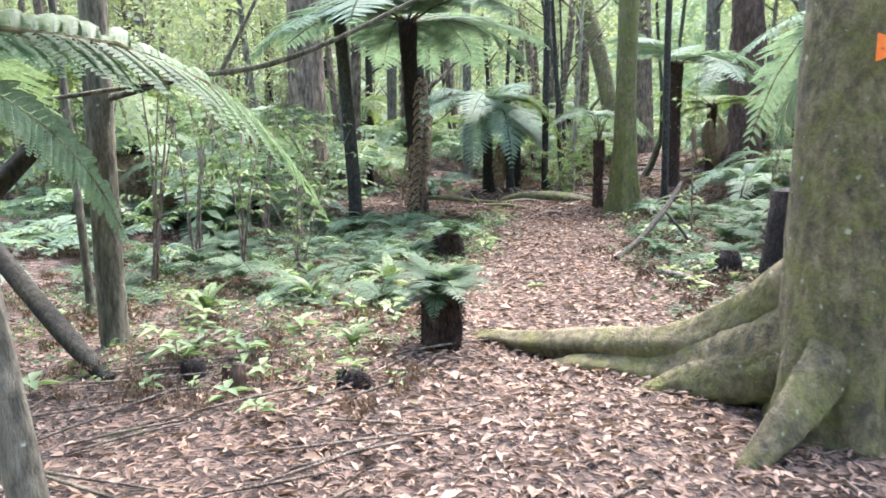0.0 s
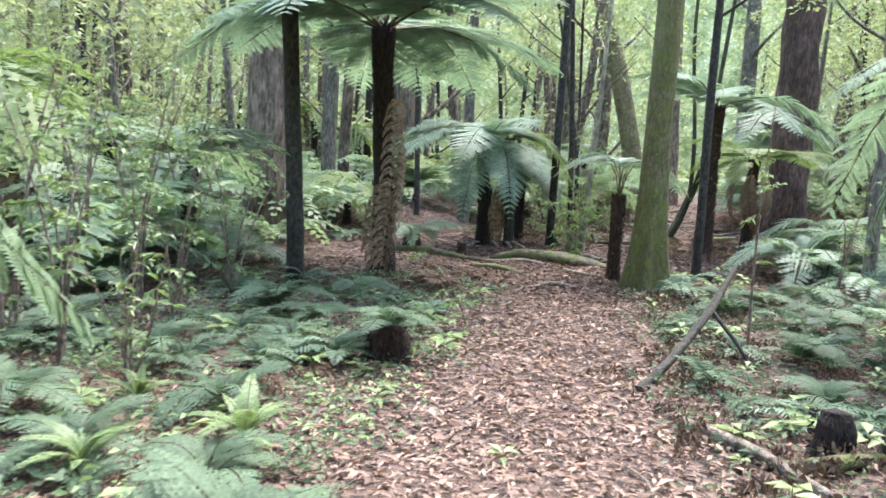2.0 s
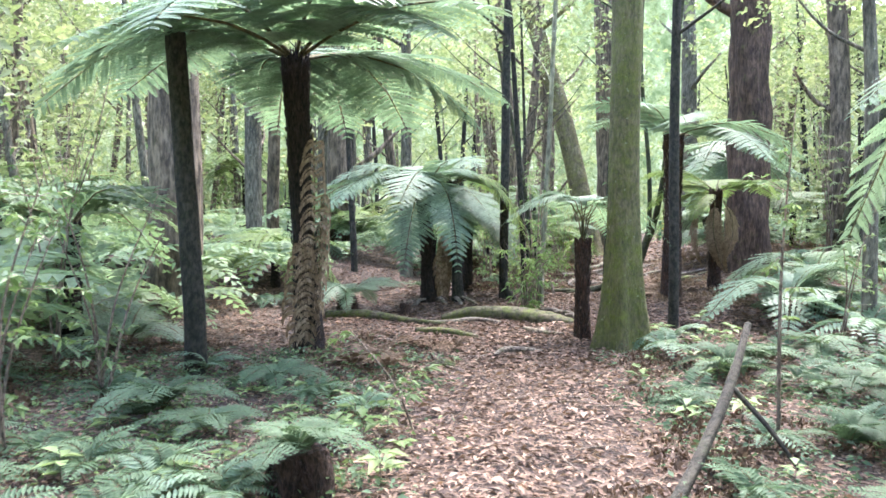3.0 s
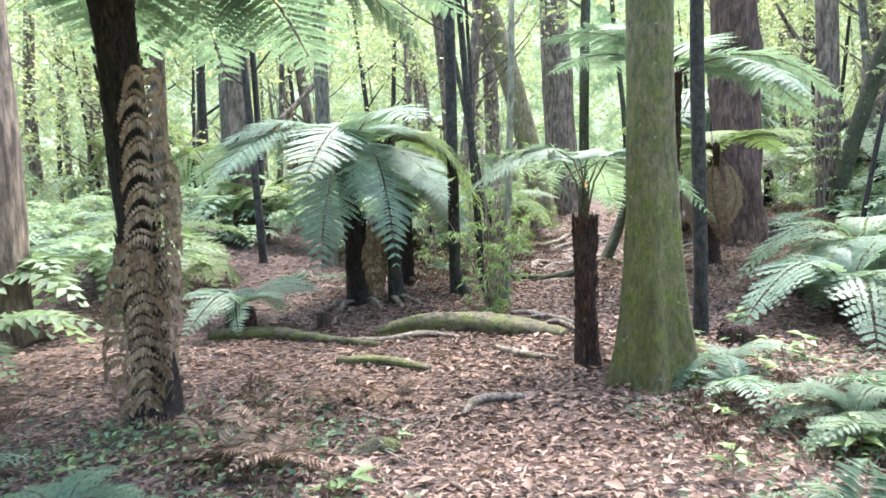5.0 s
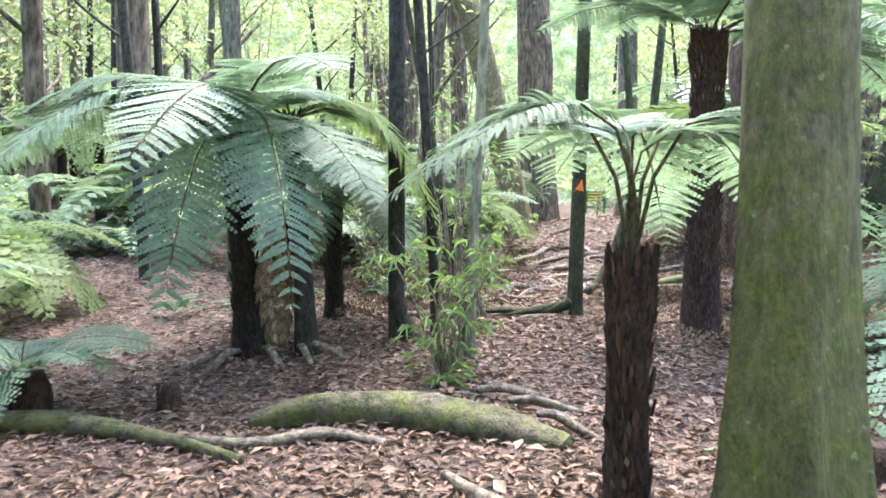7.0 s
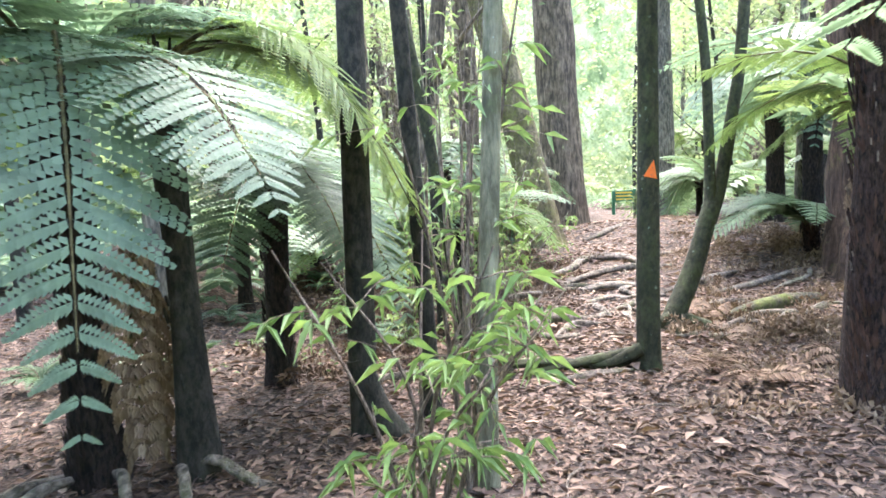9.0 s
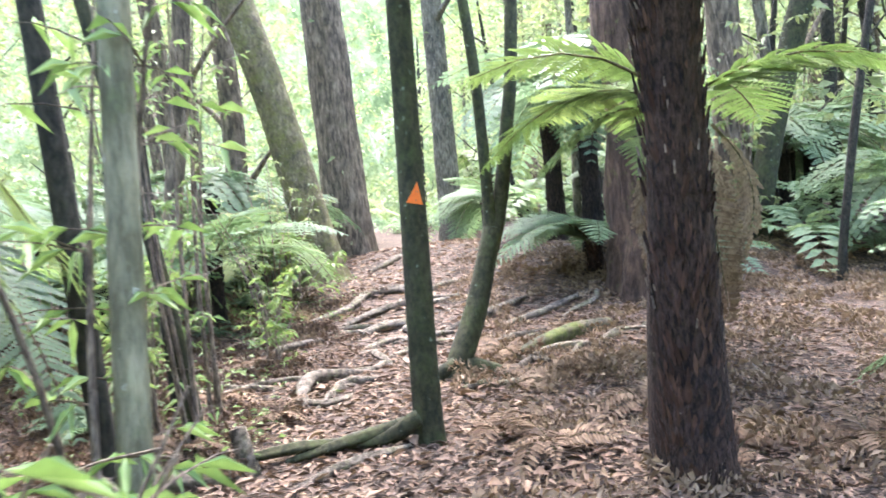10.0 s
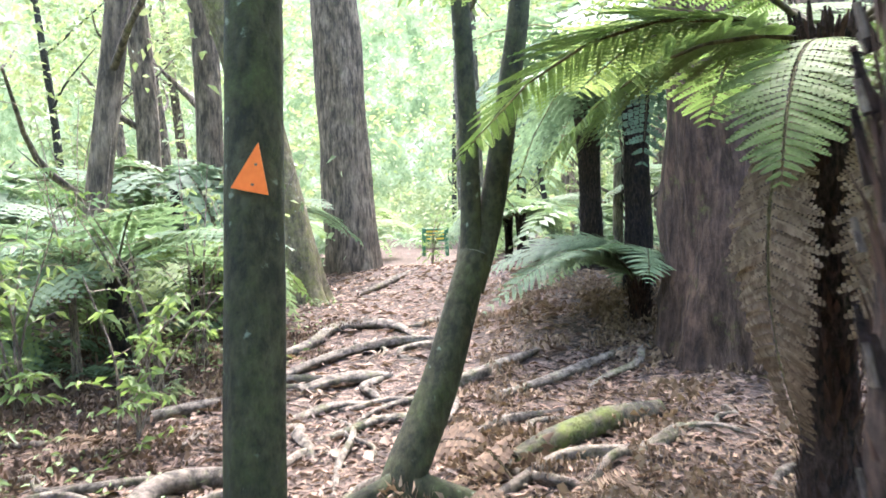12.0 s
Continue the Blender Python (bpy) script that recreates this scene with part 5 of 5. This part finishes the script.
# withered fronds lying on the bank and under the ferns
g = np.random.default_rng(71)
for k in range(34):
    x, y = (g.uniform(4.6, 7.6), g.uniform(17.2, 20.6)) if k < 20 else (g.uniform(-5.5, -2), g.uniform(9, 13))
    if math.hypot(x - 5.34, y - 17.5) < 0.3 or abs(x - path_x(y)) < 0.5:
        continue
    t = thing("withered_frond", x, y, gz(x, y) + 0.04, "withered brown fern frond lying on the litter", "dead frond", "withered fronds")
    add_frond(t, "far", ROTTEN, (0, 0, 0), g.uniform(0, 360), g.uniform(-2, 10), g.uniform(0.4, 0.7), k, g.uniform(-30, 30))
# sticks
for k in range(150):
    y = g.uniform(1.5, 24)
    x = float(path_x(y)) + g.normal(0, 2.2)
    a, ln = g.uniform(0, 6.28), g.uniform(0.2, 0.8)
    limb_on_floor("stick", [(x, y, 0.015), (x + math.cos(a) * ln * 0.5, y + math.sin(a) * ln * 0.5, 0.03), (x + math.cos(a + 0.25) * ln, y + math.sin(a + 0.25) * ln, 0.012)], [0.006, 0.009, 0.004], TWIG, "thin dry stick lying on leaf litter", "stick", 7, 5, 0.1, k)


def thatch(n, x0, x1, y0, y1, mat, label, seed, size=(0.35, 0.8)):
    """Withered fronds matted over a stretch of floor, too many to count."""
    g = np.random.default_rng(seed)
    fr = []
    for k in range(3):
        q = Geo()
        m = 110
        u, sg = np.linspace(0.1, 1, m), np.where(np.arange(m) % 2, 1.0, -1.0)
        w = 0.22 * np.sin(np.pi * u ** 0.8) * g.uniform(0, 1, m)
        p = np.stack([u, 0.12 * (k - 1) * u * u + sg * w, 0.1 * u - 0.3 * u ** 2 + g.normal(0, 0.03, m)], 1)
        leaves(q, p, np.stack([np.full(m, 0.5), sg, g.normal(0, 0.6, m)], 1), rand_dirs(m, 0.2, 1, g), g.uniform(0.04, 0.11, m), g.uniform(0.015, 0.035, m), 0.3, 0.2)
        fr.append(np.concatenate(q.v))
    geo = Geo()
    count = 0
    while count < n:
        x, y = g.uniform(x0, x1), g.uniform(y0, y1)
        if abs(x - path_x(y)) < 0.75:
            continue
        count += 1
        a, tl, s = g.uniform(0, 6.28), g.uniform(-0.1, 0.45), g.uniform(*size)
        v = fr[count % 3] * s
        v = np.stack([v[:, 0] * math.cos(tl) - v[:, 2] * math.sin(tl), v[:, 1], v[:, 0] * math.sin(tl) + v[:, 2] * math.cos(tl) + g.normal(0, 0.015, len(v))], 1)
        px, py = v[:, 0] * math.cos(a) - v[:, 1] * math.sin(a) + x, v[:, 0] * math.sin(a) + v[:, 1] * math.cos(a) + y
        v = np.stack([px, py, ground_z(px, py) + np.maximum(v[:, 2], 0.012 + 0.02 * g.uniform(0, 1, len(v)))], 1)
        b = np.arange(len(v) // 4)[:, None] * 4
        geo.add(v, np.concatenate([b + [0, 1, 2], b + [0, 2, 3]]))
    tagged(part("withered_thatch", geo, mat), label, "dead fronds", kind="stuff")


thatch(520, 5.0, 12.5, 16.4, 24.5, DEAD, "tan withered fern fronds matted over the bank", 5)
thatch(300, 2.0, 6.0, 19.4, 25.5, ROTTEN, "rotten brown fern fronds matted beside the track", 6)
thatch(150, -6.5, -1.6, 8.5, 13.5, ROTTEN, "rotten brown fern fronds under shrubs", 7)
thatch(170, 2.0, 5.8, 4.8, 12.5, ROTTEN, "rotten brown fronds among seedlings", 9, (0.3, 0.6))
thatch(190, -4.0, 0.2, 3.8, 9.0, ROTTEN, "rotten brown fronds and twigs on the floor", 10, (0.25, 0.55))
thatch(45, -0.3, 1.6, 11.6, 13.6, ROTTEN, "brown fern tufts flattened into leaf litter", 8, (0.2, 0.4))


def herb_layer(n, clumps, side, y0, y1, near, wide, mat, label, seed, leaf=(0.03, 0.075), tall=0.16):
    """Small green leaves of seedlings and creepers beside the track, too many to count."""
    g = np.random.default_rng(seed)
    cy = g.uniform(y0, y1, clumps)
    cx = path_x(cy) + side * (near + wide * g.uniform(0, 1, clumps) ** 0.9)
    size, k = g.uniform(0.06, 0.24, clumps), g.integers(0, clumps, n)
    x, y = cx[k] + g.normal(0, 1, n) * size[k], cy[k] + g.normal(0, 1, n) * size[k]
    p = np.stack([x, y, ground_z(x, y) + 0.015 + tall * g.uniform(0, 1, n) ** 1.5 * (0.4 + 2.5 * size[k])], 1)
    L = g.uniform(*leaf, n)
    geo = Geo()
    leaves(geo, p, rand_dirs(n, -0.2, 0.5, g), unit(rand_dirs(n, 0.4, 1, g)), L, L * g.uniform(0.3, 0.55, n), 0.15, 0.2)
    tagged(part("herb_layer", geo, mat), label, "undergrowth", kind="stuff")


herb_layer(9000, 330, -1, 4.6, 13.0, 0.75, 4.2, FRONDDARK, "dark green seedlings and creepers among leaf litter", 15)
herb_layer(4200, 160, -1, 4.0, 12.5, 0.8, 3.6, LEAF, "green seedlings scattered over leaf litter", 16)
herb_layer(8000, 300, 1, 5.0, 13.5, 0.95, 3.4, FRONDDARK, "dark green seedlings beside the track", 17)
herb_layer(1800, 90, -1, 19.5, 27.0, 0.9, 2.6, LEAF, "green seedlings among withered fronds", 18)


# long dry sticks and twigs strewn beside the start
g = np.random.default_rng(77)
for k in range(26):
    x, y = g.uniform(-2.6, -0.4), g.uniform(2.4, 5.2)
    a, ln = g.normal(0.3, 0.45), g.uniform(0.5, 1.3)
    limb_on_floor("stick", [(x, y, 0.02), (x + math.cos(a) * ln * 0.5, y + math.sin(a) * ln * 0.5, 0.05), (x + math.cos(a + 0.12) * ln, y + math.sin(a + 0.12) * ln, 0.03)], [0.006, 0.009, 0.004], (TWIG, ROOT)[k % 2], "long dry stick lying on leaf litter", "stick", 8, 5, 0.1, 300 + k)


def sign(x, y):
    """A low sign between two green posts at the far end of the track, its lines of writing too small to read."""
    t = thing("track_sign", x, y, gz(x, y), "low green sign with yellow lines between posts", "sign", turn=-24)

    def box(a, b, c, z, d=0.0):
        v = [(sx * a, sy * b + d, z + sz * c) for sz in (-1, 1) for sy in (-1, 1) for sx in (-1, 1)]
        return Geo().add(v, [[0, 2, 3, 1], [4, 5, 7, 6], [0, 1, 5, 4], [2, 6, 7, 3], [0, 4, 6, 2], [1, 3, 7, 5]])

    for px in (-0.38, 0.38):
        q = Geo()
        tube(q, [(px, 0, -0.1), (px, 0, 0.9)], [0.065, 0.06], 5, 10, 0.03)
        part("post", q, PAINT, t)
    board = part("board", box(0.34, 0.02, 0.2, 0.66), PAINT, t, flat=True)
    for z in (0.54, 0.66, 0.78):
        part("line_of_writing", box(0.29, 0.004, 0.028, z, -0.025), YELLOW, board, "yellow line of writing", flat=True)


sign(13.4, 39.5)
